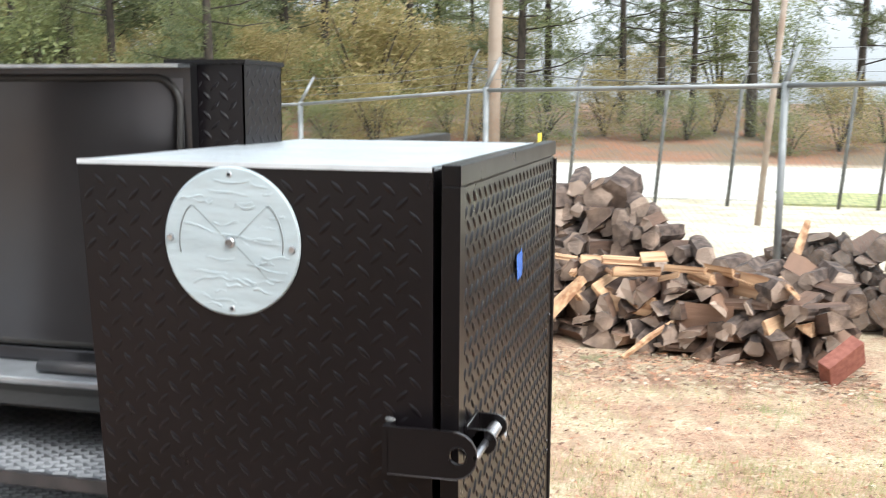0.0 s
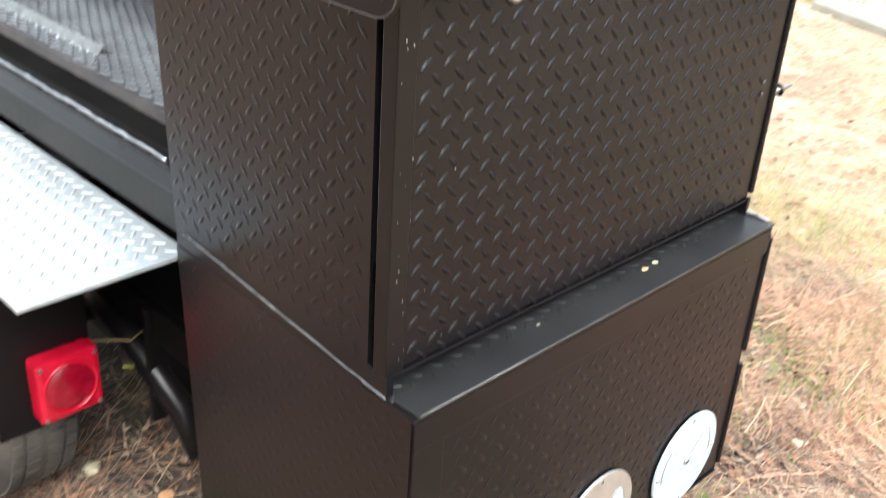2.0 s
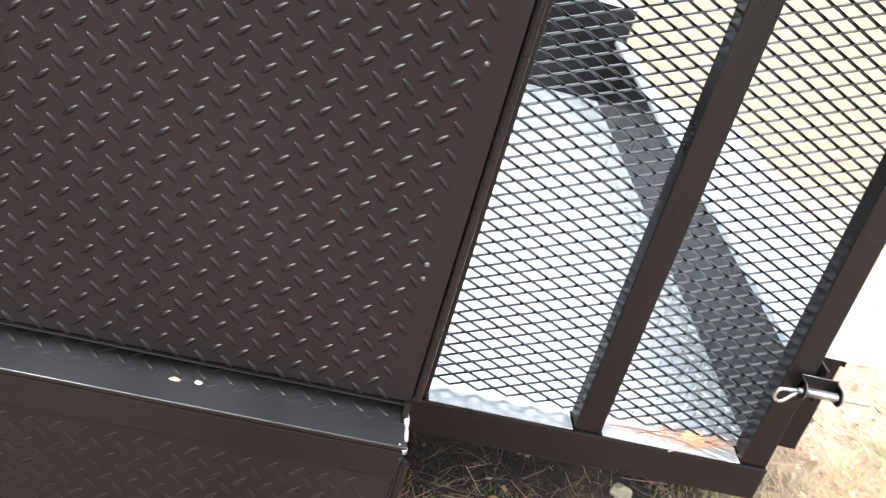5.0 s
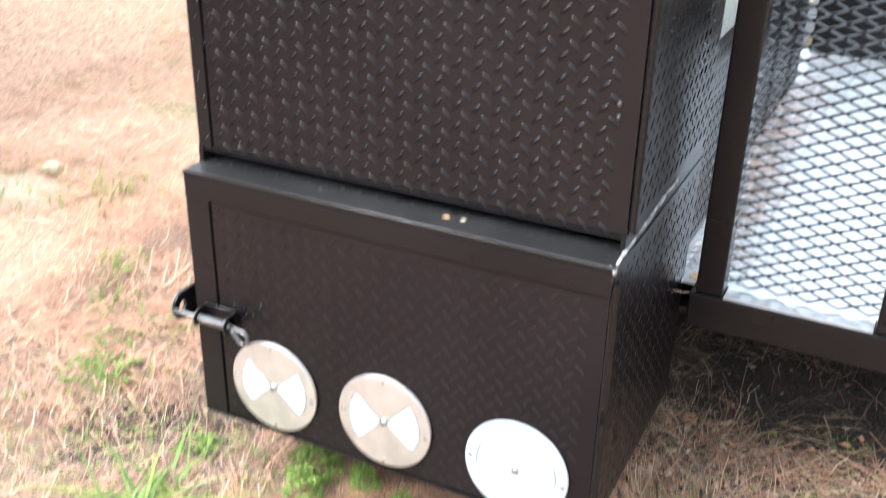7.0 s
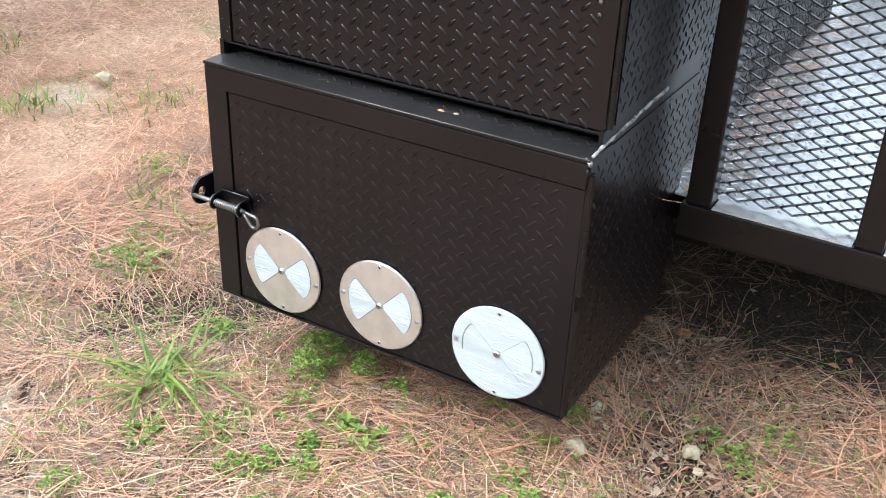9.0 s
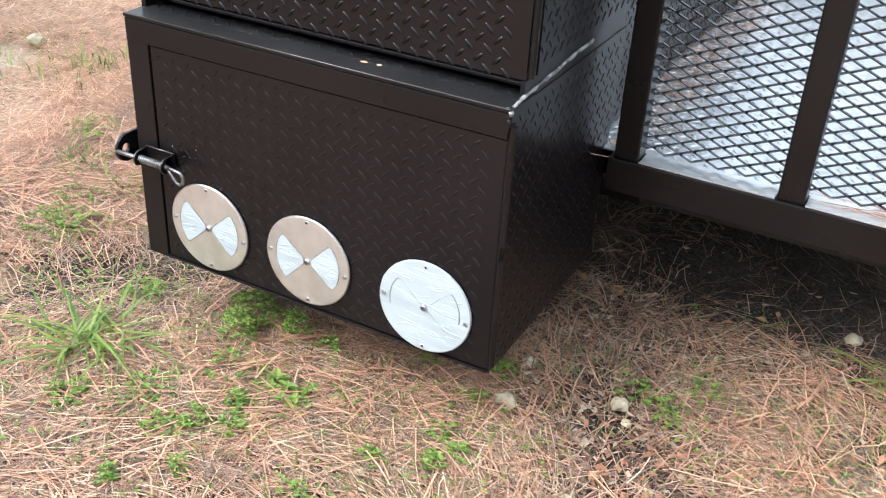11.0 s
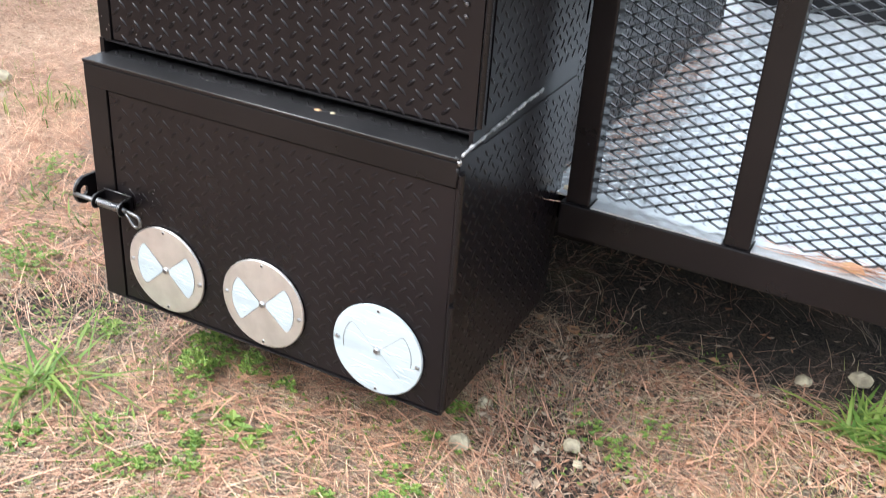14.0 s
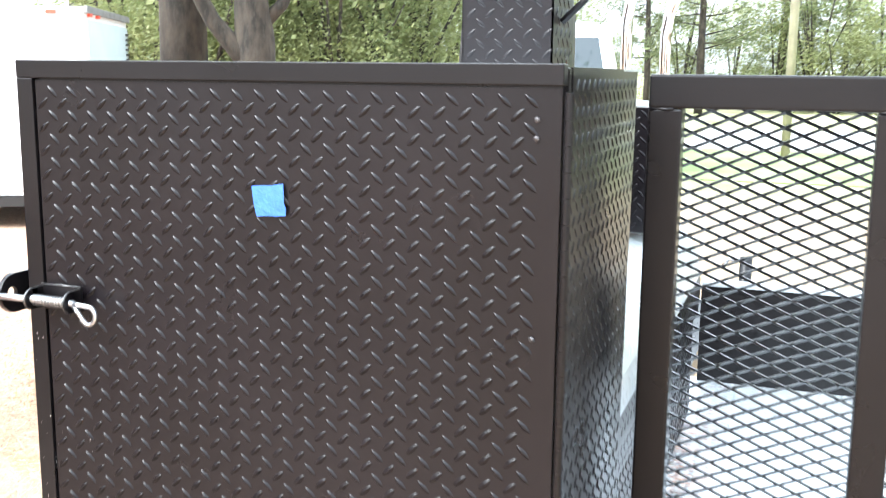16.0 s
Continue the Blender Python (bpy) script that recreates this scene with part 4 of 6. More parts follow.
# box standing on the far end of the pit
# its black sides are coloured grey for the skylight on them
rb = part("end_box", B(-2.05, -1.504, 0.52, 0.716, 1.125, 1.46, bevel=0.004), M_SKYLIT, T, "square black box on the far end of the pit")
tread_plate("box_plate", (-1.500, 0.525, 1.13), (0, 1, 0), (0, 0, 1), 0.186, 0.325, M_PAINT, rb)
# frame lip round the opening, with its gasket
part("opening_sill", B(PX0, PX1, 0.070, 0.110, 0.745, 0.785, bevel=0.003), M_FRAME, pit)
bead([(PX0, 0.082, 0.788), (PX1 - 0.05, 0.082, 0.788)], 0.005, M_STEEL, pit, 21)
part("upper_lip", B(PX0, PX1 - 0.03, 0.352, 0.480, 1.120, 1.134, bevel=0.003), M_LIP, pit, "flat lip above the opening")
part("lip_front", B(PX0, PX1 - 0.03, 0.353, 0.359, 1.106, 1.120), M_DARK, pit)
for k, (z, y0, y1) in enumerate(((1.005, 0.235, 0.74), (0.845, 0.115, 0.76))):
    g = part("cooking_grate", B(PX0 + 0.03, PX1 - 0.03, y0, y0 + 0.012, z - 0.022, z), M_RUST, pit, "bare expanded-steel cooking grate")
    expanded("grate_mesh", (PX0 + 0.03, y0 + 0.008, z + 0.001), (1, 0, 0), (0, 1, 0), PX1 - PX0 - 0.06, y1 - y0, M_GRATE, g, lwd=0.046, swd=0.021, strand=0.0034, deep=0.004)
part("grate_stop", C((-0.733, 0.20, 0.93), (-0.733, 0.152, 0.919), 0.012, 0.002, seg=4), M_STEEL, pit, "pointed steel stop")
tread_plate("pull_bar", (-1.9, 0.14, 0.815), (1, 0, 0), (0, 0.6, 0.8), 0.87, 0.06, M_STEEL, pit, "bright tread-plate pull bar", pitch=(0.03, 0.035))
# lid, swung open and standing upright behind the opening
lid = part("pit_lid", B(-1.50, -0.660, 0.484, 0.509, 1.135, 1.690), M_LINER, T, "smoker lid swung fully open")
bm = bmesh.new()
x0, x1, z0, z1, r = -1.47, -0.68, 1.175, 1.667, 0.05
path = [(x0, 0.446, z0), (x0, 0.482, z1 - r)] + [(x0 + r - r * math.cos(a), 0.482, z1 - r + r * math.sin(a)) for a in [radians(15 * k) for k in range(1, 7)]]
path += [(x1 - r + r * math.sin(a), 0.482, z1 - r + r * math.cos(a)) for a in [radians(15 * k) for k in range(0, 7)]] + [(x1, 0.446, z0)]
part("lid_gasket", tube(path, 0.007, 6, True), M_DARK, lid, smooth=True)
bm = bmesh.new()
rows = []
for k in range(15):
    f = k / 14
    y = 0.4836 - 0.040 * max(0.0, 1 - f * 1.5) ** 2
    rows.append([bm.verts.new((x, y + d, 1.178 + 0.488 * f)) for d in (0.0, 0.0035) for x in (-1.485, -0.675)])
for a, b in zip(rows, rows[1:]):
    for i, j in ((0, 1), (1, 3), (3, 2), (2, 0)):
        bm.faces.new((a[i], a[j], b[j], b[i]))
part("inner_sheet", bm, M_LINER, lid, "curved bare inner sheet of the lid", True)
part("lid_flange", B(-1.50, -0.660, 0.440, 0.484, 1.684, 1.690), M_STEEL, lid)
part("lid_bar", B(-1.50, -0.660, 0.452, 0.4835, 1.135, 1.163, bevel=0.004), M_LINER, lid)
part("hinge_pin", C((-0.93, 0.39, 1.146), (-0.66, 0.39, 1.146), 0.012, seg=12), M_RUST, lid, smooth=True)
# insulated flue box behind the lid
flue = part("flue_box", B(-0.716, -0.574, 0.517, 0.673, 1.10, 1.688), M_FRAME, T, "square diamond-plate flue")
tread_plate("flue_plate", (-0.570, 0.513, 1.176), (0, 1, 0), (0, 0, 1), 0.164, 0.516, M_PAINT, flue)
tread_plate("flue_plate", (-0.72, 0.513, 1.176), (1, 0, 0), (0, 0, 1), 0.15, 0.516, M_PAINT, flue, shift=(0.2, 0.3))
tread_plate("flue_plate", (-0.570, 0.677, 1.176), (-1, 0, 0), (0, 0, 1), 0.15, 0.516, M_PAINT, flue, shift=(0.2, 0.1))
part("flue_cap", B(-0.725, -0.565, 0.507, 0.683, 1.692, 1.700), M_FRAME, flue)
part("flue_brace", tube([(-0.62, 0.680, 1.628), (-0.62, 0.722, 1.668)], 0.007, 6), M_FRAME, flue)

# ---- fender, tail light, wheel


def fender(y0, y1, out, label):
    f = tread_plate("fender", (-2.0, y0, 0.655), (1, 0, 0), (0, 1, 0), 1.405, y1 - y0, M_DECK, T, label, thick=0.006)
    yo = y0 if out < 0 else y1
    part("skirt", B(-2.0, -0.84, min(yo, yo - 0.008 * out), max(yo, yo - 0.008 * out), 0.50, 0.648), M_FRAME, f)
    part("rear_panel", B(-0.835, -0.827, min(yo - 0.02 * out, yo - 0.20 * out), max(yo - 0.02 * out, yo - 0.20 * out), 0.265, 0.648), M_FRAME, f)
    return f


fl = fender(-0.205, 0.075, -1, "bare silver diamond-plate fender")
fr = fender(1.60, 1.875, 1, "bare silver diamond-plate fender")


def tail_light(y, z, x):
    t = part("tail_light", B(x - 0.045, x, y - 0.058, y + 0.058, z - 0.062, z + 0.062, bevel=0.010), M_LENS, T, "square red plastic tail light")
    part("lens_ring", tube([(x + 0.001, y + 0.049 * math.cos(a), z + 0.049 * math.sin(a)) for a in [2 * math.pi * k / 28 for k in range(28)]], 0.003, 6, True), M_LENS, t, smooth=True)
    bm = bmesh.new()
    bmesh.ops.create_uvsphere(bm, u_segments=24, v_segments=10, radius=0.047, matrix=Matrix.Translation((x - 0.003, y, z)) @ Matrix.Diagonal((0.22, 1, 1, 1)))
    part("lens_dome", bm, M_LENS2, t, smooth=True)
    for a, b in ((-1, -1), (-1, 1), (1, -1), (1, 1)):
        part("screw", C((x - 0.001, y + a * 0.049, z + b * 0.053), (x + 0.003, y + a * 0.049, z + b * 0.053), 0.0035, seg=8), M_STEEL, t)
    return t


tl = tail_light(-0.066, 0.356, -0.785)
part("wire", tube([(-0.83, 0.0, 0.40), (-0.80, 0.03, 0.405), (-0.79, 0.055, 0.398), (-0.80, 0.09, 0.405)], 0.0014, 6), M_WIRE, tl, "yellow wire", True)
part("wire", tube([(-0.83, 0.055, 0.322), (-0.825, 0.07, 0.314), (-0.832, 0.078, 0.322)], 0.003, 6), material("green_wire", (0.20, 0.22, 0.03), 0.5), tl, "green wire", True)
tail_light(1.70, 0.348, -0.785)


def wheel(x, y, R, wd, out):
    """A road wheel with a treaded tyre, axis along y."""
    ring = []
    cs = [(-0.50, 0.62), (-0.52, 0.80), (-0.47, 0.94), (-0.36, 1.0), (0.36, 1.0), (0.47, 0.94), (0.52, 0.80), (0.50, 0.62)]
    bm = bmesh.new()
    n = 60
    for i in range(n):
        a = 2 * math.pi * i / n
        ring.append([bm.verts.new((x + R * r * math.cos(a), y + wd * w, R + R * r * math.sin(a))) for w, r in cs])
    m = len(cs)
    for i in range(n):
        p, q = ring[i], ring[(i + 1) % n]
        for k in range(m):
            bm.faces.new((p[k], p[(k + 1) % m], q[(k + 1) % m], q[k]))
    t = part("wheel", bm, M_TYRE, T, "dusty black trailer tyre", True)
    bm = bmesh.new()
    for i in range(48):
        a0 = 2 * math.pi * i / 48
        for w0, w1, sh in ((-0.36, -0.24, 0.0), (-0.20, -0.04, 0.05), (0.04, 0.20, 0.0), (0.24, 0.36, 0.05)):
            vs = []
            for rr_ in (0.985, 1.02):
                for aa, ww in ((a0 + sh, w0), (a0 + sh + 0.10, w0), (a0 + sh + 0.10, w1), (a0 + sh, w1)):
                    vs.append(bm.verts.new((x + R * rr_ * math.cos(aa), y + wd * ww, R + R * rr_ * math.sin(aa))))
            bm.faces.new(vs[4:])
            for k in range(4):
                bm.faces.new((vs[k], vs[(k + 1) % 4], vs[4 + (k + 1) % 4], vs[4 + k]))
    part("tread_block", bm, M_TYRE, t)
    part("rim", C((x, y - wd * 0.42, R), (x, y + wd * 0.42, R), R * 0.63, seg=36), M_RIM, t, "white steel wheel rim", True)
    part("hub", C((x, y + out * wd * 0.40, R), (x, y + out * wd * 0.55, R), R * 0.18, R * 0.14, seg=20), M_STEEL, t, smooth=True)


wheel(-1.12, -0.105, 0.285, 0.17, -1)
wheel(-1.12, 1.74, 0.285, 0.17, 1)
part("axle", C((-1.12, 0.0, 0.285), (-1.12, 1.65, 0.285), 0.03, seg=14), M_FRAME, T, smooth=True)
part("stabiliser_arm", tube([(-1.1, 0.10, 0.40), (-0.86, 0.09, 0.36), (-0.74, 0.12, 0.24), (-0.70, 0.13, 0.16)], 0.028, 8), M_FRAME, T, "black bent stabiliser arm", True)
# added plate fills a gap that is dark only with shade
part("bumper_plate", B(-0.80, -0.788, 0.085, 0.84, 0.20, 0.45, bevel=0.003), M_FRAME, T, "black cross plate added behind the firebox in place of shade")
# added panel stops light coming through from the trailer's far end
part("cross_panel", B(-1.06, -1.05, 0.84, 1.54, 0.10, 0.374, bevel=0.003), M_DARK, T, "black cross panel added under the deck to block light")
part("cabinet_bracket", B(-0.9, XL - 0.02, 0.12, 0.72, 0.40, 0.455), M_FRAME, T)

# ---------------------------------------------------------------- yard: fence, firewood, pads
def chain_fence(posts, rails, label, barbs=True, mat=None, rail=0.019, tilt=0.0):
    """Galvanised posts with barbed-wire arms, a top rail and woven wire."""
    f = empty("chain_link_fence", (*posts[0], 0))
    tagged(f, label, "fence")
    for (x, y), h in zip(posts, rails):
        p = part("fence_post", C((x - tilt, y, -0.05), (x, y, h + 0.03), 0.028 if barbs else 0.030, seg=12), mat or M_GALV, f, smooth=True)
        part("barb_arm", C((x, y, h + 0.02), (x + 0.10, y + 0.16, h + 0.30), 0.022, 0.016, seg=8), mat or M_GALV, p, smooth=True)
    for (p0, h0), (p1, h1) in zip(zip(posts, rails), zip(posts[1:], rails[1:])):
        a, b = Vector((*p0, h0)), Vector((*p1, h1))
        part("top_rail", C(a, b, rail, seg=10), mat or M_GALV, f, smooth=True)
        d = b - a
        w = Vector((d.x, d.y, 0)).length
        u = Vector((d.x, d.y, 0)) / w
        n = Vector((-u.y, u.x, 0))
        V, F = [], []
        s, t = 0.062, 0.0008
        k = -h0
        while k < w:
            for sg in (1, -1):
                x0, x1, z0, z1 = k, k + h0, (0.03 if sg > 0 else h0), (h0 if sg > 0 else 0.03)
                if x0 < 0:
                    z0 = z0 + (z1 - z0) * (-x0) / (x1 - x0)
                    x0 = 0
                if x1 > w:
                    z1 = z0 + (z1 - z0) * (w - x0) / (x1 - x0)
                    x1 = w
                if x1 - x0 < 0.02:
                    continue
                q = len(V)
                for x, z in ((x0, z0), (x1, z1)):
                    p = Vector((a.x, a.y, 0)) + u * x + Vector((0, 0, z + (h1 - h0) * x / w * z / h0))
                    V.extend([p + Vector((0, 0, t)) + u * t, p - Vector((0, 0, t)) - u * t, p + n * t * 1.5])
                F.extend([(q, q + 3, q + 4, q + 1), (q + 1, q + 4, q + 5, q + 2), (q + 2, q + 5, q + 3, q)])
            k += s
        part("wire_mesh", mesh_of("wire_mesh", V, F, M_GALV), M_GALV, f, "woven chain-link wire")
        for e in (0.10, 0.19, 0.28) if barbs else ():
            o = Vector((0.10 * e / 0.28, 0.16 * e / 0.28, e))
            part("barbed_wire", tube([a + o, (a + b) / 2 + o - Vector((0, 0, 0.03)), b + o], 0.0022, 5), M_GALV, f)
    return f


chain_fence([(-7.0, 11.2), (-4.12, 9.48), (-1.68, 7.93), (0.83, 6.91), (3.0, 5.0), (5.2, 3.2)], [1.5, 1.59, 1.73, 1.76, 1.78, 1.8], "grey galvanised chain-link fence with barbed-wire arms behind the firewood")
chain_fence([(-3.55, 15.6), (-1.72, 15.6), (-0.30, 15.6), (0.84, 15.6), (2.52, 15.6), (3.1, 15.6), (6.0, 15.6)], [2.2, 2.0, 1.95, 1.9, 1.9, 1.9, 1.9], "far chain-link fence with dark leaning posts along the gravel road", False, M_FPOST, 0.011, 0.16)


def post(name, x, y, z1, r, mat, lean, label):
    ob = part(name, tube([(x, y, -0.05), (x + lean * 0.5, y, z1 * 0.5), (x + lean, y, z1)], [r, r * 0.95, r * 0.9], 10), mat, None, smooth=True)
    return tagged(ob, label, "post")


post("wooden_post", 1.02, 13.07, 5.5, 0.044, M_RPOST, 0.38, "weathered reddish wooden post standing by the fence")
post("utility_pole", -2.35, 11.5, 7.5, 0.088, M_RPOST, 0.1, "tall brown wooden utility pole behind the fence")
post("utility_pole", -19.2, 0.72, 8.0, 0.085, M_PALEPOLE, 0.15, "pale bare wooden pole standing on the lawn")
post("road_marker", -4.02, 26.3, 0.80, 0.055, M_YEL, 0.0, "short yellow marker post beside the road")

# split firewood


def log_mesh(name, kind, seed):
    """A split log along y: a wedge or round with bark on its back and rough cut ends."""
    q = random.Random(seed)
    r, L = q.uniform(0.05, 0.10), q.uniform(0.30, 0.44)
    if kind == 0:      # quarter split: two flat faces and an arc of bark
        pr = [(-0.62, -0.5), (0.70, -0.46), (0.66, 0.05), (0.42, 0.46), (0.02, 0.68), (-0.55, 0.72)]
        barked = (1, 2, 3, 4)
    elif kind == 1:    # narrow wedge
        pr = [(-0.78, -0.36), (0.70, -0.42), (0.80, -0.12), (0.15, 0.58), (-0.05, 0.56)]
        barked = (1,)
    elif kind == 3:    # flat slab
        pr = [(-0.82, -0.22), (0.0, -0.30), (0.85, -0.20), (0.78, 0.16), (0.0, 0.26), (-0.74, 0.20)]
        barked = (0, 1)
    else:
        pr = [(math.cos(2 * math.pi * k / 12) * 0.75, math.sin(2 * math.pi * k / 12) * 0.7) for k in range(12)]
        barked = tuple(range(12))
    if kind != 2:
        barked = tuple(2 * k + e for k in barked for e in (0, 1))
        pr = [p for (a, c), (b, d) in zip(pr, pr[1:] + pr[:1]) for p in ((a, c), ((a + b) / 2 * q.uniform(0.90, 1.16), (c + d) / 2 * q.uniform(0.90, 1.16)))]
    pr = [(a * r * 1.25 * q.uniform(0.86, 1.12), c * r * 1.25 * q.uniform(0.86, 1.12)) for a, c in pr]
    V, F = [], []
    n = len(pr)
    for i, y in enumerate((-L / 2, -L / 6, L / 6, L / 2)):
        for a, c in pr:
            V.append((a * q.uniform(0.93, 1.07), y + (q.uniform(-0.012, 0.012) if i in (0, 3) else 0), c * q.uniform(0.93, 1.07)))
    F.append(tuple(range(n))[::-1])
    F.append(tuple(range(3 * n, 4 * n)))
    for i in range(3):
        for k in range(n):
            F.append((i * n + k, i * n + (k + 1) % n, (i + 1) * n + (k + 1) % n, (i + 1) * n + k)[::-1])
    me = mesh_of(name, V, F, M_LOG)
    me.materials.append(M_LOGB)
    me.materials.append(M_END)
    for p in me.polygons[:2]:
        p.material_index = 2
    for p in me.polygons[2:]:
        k = (p.index - 2) % n
        if k in barked:
            p.material_index = 1
    return me


LOGS = [log_mesh("firewood_log", kind, 40 + k) for k, kind in enumerate((0, 1, 2, 3, 0, 2, 1, 3, 2, 0, 1, 3))]
FRESH = []
for k in (0, 1, 3, 4):
    me = LOGS[k].copy()
    me.materials.clear()
    me.materials.append(M_LOGO)
    me.materials.append(M_LOGO)
    for p in me.polygons:
        p.material_index = 0
    FRESH.append(me)
ql = random.Random(77)


LAID = [0]
PILE = ([], [], [])


def lay_log(me, m, label, group):
    """The first 300 logs are things of their own; those behind them are one pile."""
    if LAID[0] < 300:
        LAID[0] += 1
        ob = new("firewood_log", me)
        ob.matrix_basis = m
        return tagged(ob, label, "log", group=group)
    b = len(PILE[0])
    PILE[0].extend([m @ v.co for v in me.vertices])
    for p in me.polygons:
        PILE[1].append(tuple(b + i for i in p.vertices))
        PILE[2].append(3 if me.materials[p.material_index] is M_LOGO else p.material_index)


def heap(p0, p1, rows, cols, height, depth, group, label, fresh_from=2, big=1.0, rounds=0.08):
    """Logs stacked row on row along a line, ends towards the yard."""
    a, b = Vector((*p0, 0)), Vector((*p1, 0))
    d = (b - a).normalized()
    n = Vector((-d.y, d.x, 0))
    turn0 = math.degrees(math.atan2(d.y, d.x))
    for layer in range(depth):
        for j in range(rows):
            for i in range(cols):
                f = (i + 0.5 * (j % 2)) / cols
                hmax = height(f, layer)
                z = 0.055 + j * 0.104
                if z > hmax or f > 1:
                    continue
                fresh = j >= fresh_from and ql.random() < 0.16
                me = ql.choice(FRESH) if fresh else (LOGS[ql.choice((2, 5, 8))] if ql.random() < rounds else ql.choice(LOGS))
                p = a.lerp(b, f) + n * (layer * 0.40 + j * 0.035 + ql.uniform(-0.06, 0.06))
                m = pose(p.x + ql.uniform(-0.04, 0.04), p.y, z + ql.uniform(-0.025, 0.02), ql.gauss(0, 11), ql.uniform(0, 360), turn0 + ql.gauss(0, 22) + (60 if ql.random() < 0.08 else 0))
                k = ql.uniform(0.78, 1.22) if ql.random() < big else ql.uniform(1.3, 1.75)
                lay_log(me, m @ Matrix.Diagonal((k, 1.0, k, 1.0)), "freshly split orange firewood log in the heap" if fresh else label, group)


heap((-1.15, 5.95), (1.12, 5.20), 7, 20, lambda f, l: 0.47 + 0.06 * math.sin(f * 9) - 1.1 * max(0, f - 0.80), 1, "firewood heap", "grey-brown split firewood log in the heap")
# freshly split orange pieces thrown lengthwise on the front heap
for k in range(15):
    f = 0.06 + 0.66 * k / 14
    m = pose(-1.15 + 2.27 * f, 5.98 - 0.75 * f + ql.uniform(-0.02, 0.10), 0.50 + 0.07 * (k % 2) + ql.uniform(-0.03, 0.03), ql.gauss(0, 18), ql.uniform(0, 360), 60 + ql.gauss(0, 45))
    kk = ql.uniform(0.32, 0.62)
    lay_log(FRESH[k % 4], m @ Matrix.Diagonal((kk, ql.uniform(0.45, 0.8), kk, 1.0)), "freshly split orange firewood log lying across the heap", "firewood heap")
for k in range(16):
    f = k / 15
    m = pose(-1.42 + 0.30 * f + ql.uniform(-0.08, 0.08), 5.85 + 0.35 * ql.random(), 0.08 + 0.42 * f * ql.uniform(0.5, 1.0), ql.gauss(0, 10), ql.uniform(0, 360), 65 + ql.gauss(0, 16))
    kk = ql.uniform(0.6, 1.0)
    lay_log(ql.choice(LOGS), m @ Matrix.Diagonal((kk, ql.uniform(0.9, 1.3), kk, 1.0)), "grey-brown split log tumbled lengthwise at the end of the heap", "firewood heap")
heap((-1.5, 6.55), (1.25, 5.85), 11, 21, lambda f, l: (0.55 + 0.52 * math.exp(-((f - 0.33) / 0.19) ** 2)) if f > 0.1 else 0.75, 1, "firewood heap", "weathered grey split firewood log in the heap", 9, 0.72, 0.6)
heap((0.80, 7.12), (3.4, 5.25), 9, 21, lambda f, l: 0.60 + 0.06 * math.sin(f * 12), 1, "firewood stack behind the fence", "dark weathered firewood log stacked behind the fence", 9, 0.85)
me = mesh_of("firewood_pile", PILE[0], PILE[1], M_PILE)
for mt in (M_LOGB, M_PEND, M_LOGO):
    me.materials.append(mt)
me.polygons.foreach_set("material_index", PILE[2])
tagged(part("firewood_pile", me, M_PILE), "weathered grey-brown firewood logs heaped at the back and behind the fence", "firewood", kind="stuff")


def long_split(p0, p1, r, label):
    p0, p1 = Vector(p0), Vector(p1)
    ob = part("split_stick", tube([p0, p0.lerp(p1, 0.5) + Vector((0, 0, 0.01)), p1], [r * 0.8, r, r * 0.7], 5), M_LOGO)
    return tagged(ob, label, "log", group="loose sticks")


long_split((-0.86, 5.38, 0.04), (-0.52, 5.72, 0.42), 0.055, "pale split stick leaning on the firewood heap")
long_split((-0.20, 5.18, 0.02), (0.12, 5.5, 0.22), 0.022, "thin pale stick leaning on the firewood heap")
long_split((0.86, 6.1, 0.45), (1.0, 6.5, 0.78), 0.035, "grey split stick standing against the fence post")
bk = part("brick_block", B(-0.14, 0.14, -0.045, 0.045, -0.09, 0.09, bevel=0.006), M_BRICK)
bk.matrix_basis = pose(1.08, 4.98, 0.13, 20, -30, 35)
tagged(bk, "red clay brick block leaning at the end of the firewood", "brick")
pad = part("concrete_pad", B(-0.37, 0.37, -0.3, 0.3, -0.03, 0.045, bevel=0.01), M_CONC)
pad.matrix_basis = pose(-1.60, 5.36, 0.0, 0, 0, -22)
tagged(pad, "low weathered concrete pad lying in the yard", "pad")


# ---------------------------------------------------------------- stones, weeds, straw
def stone(x, y, s, seed, label):
    q = random.Random(seed)
    bm = bmesh.new()
    bmesh.ops.create_icosphere(bm, subdivisions=2, radius=s)
    for v in bm.verts:
        v.co *= 1 + 0.40 * noise.noise(v.co * (1.3 / s) + Vector((seed * 3.7, 0, 0))) + 0.14 * noise.noise(v.co * (4.0 / s) + Vector((0, seed * 2.1, 0)))
        v.co.z *= 0.62
    ob = part("stone", bm, M_STONE, None)
    ob.matrix_basis = pose(x, y, s * 0.5 + 0.010, 0, 0, q.uniform(0, 360))
    return tagged(ob, label, "stone", group="stones in the straw")


stone(-0.141, 0.805, 0.024, 1, "pale broken stone lying in the pine straw")
stone(-0.773, 1.395, 0.020, 2, "pale stone lying under the deck gate")
stone(-0.850, 1.515, 0.027, 3, "large pale stone lying under the deck gate")
stone(-0.258, 1.01, 0.020, 4, "buff stone half buried in the straw")
stone(-0.215, 1.04, 0.011, 5, "buff stone half buried in the straw")
stone(-0.293, 0.791, 0.018, 6, "small pale stone beside the firebox")
stone(-0.066, 0.619, 0.013, 7, "small pale stone under the firebox door")
stone(0.188, 0.664, 0.013, 8, "small grey stone in the straw")
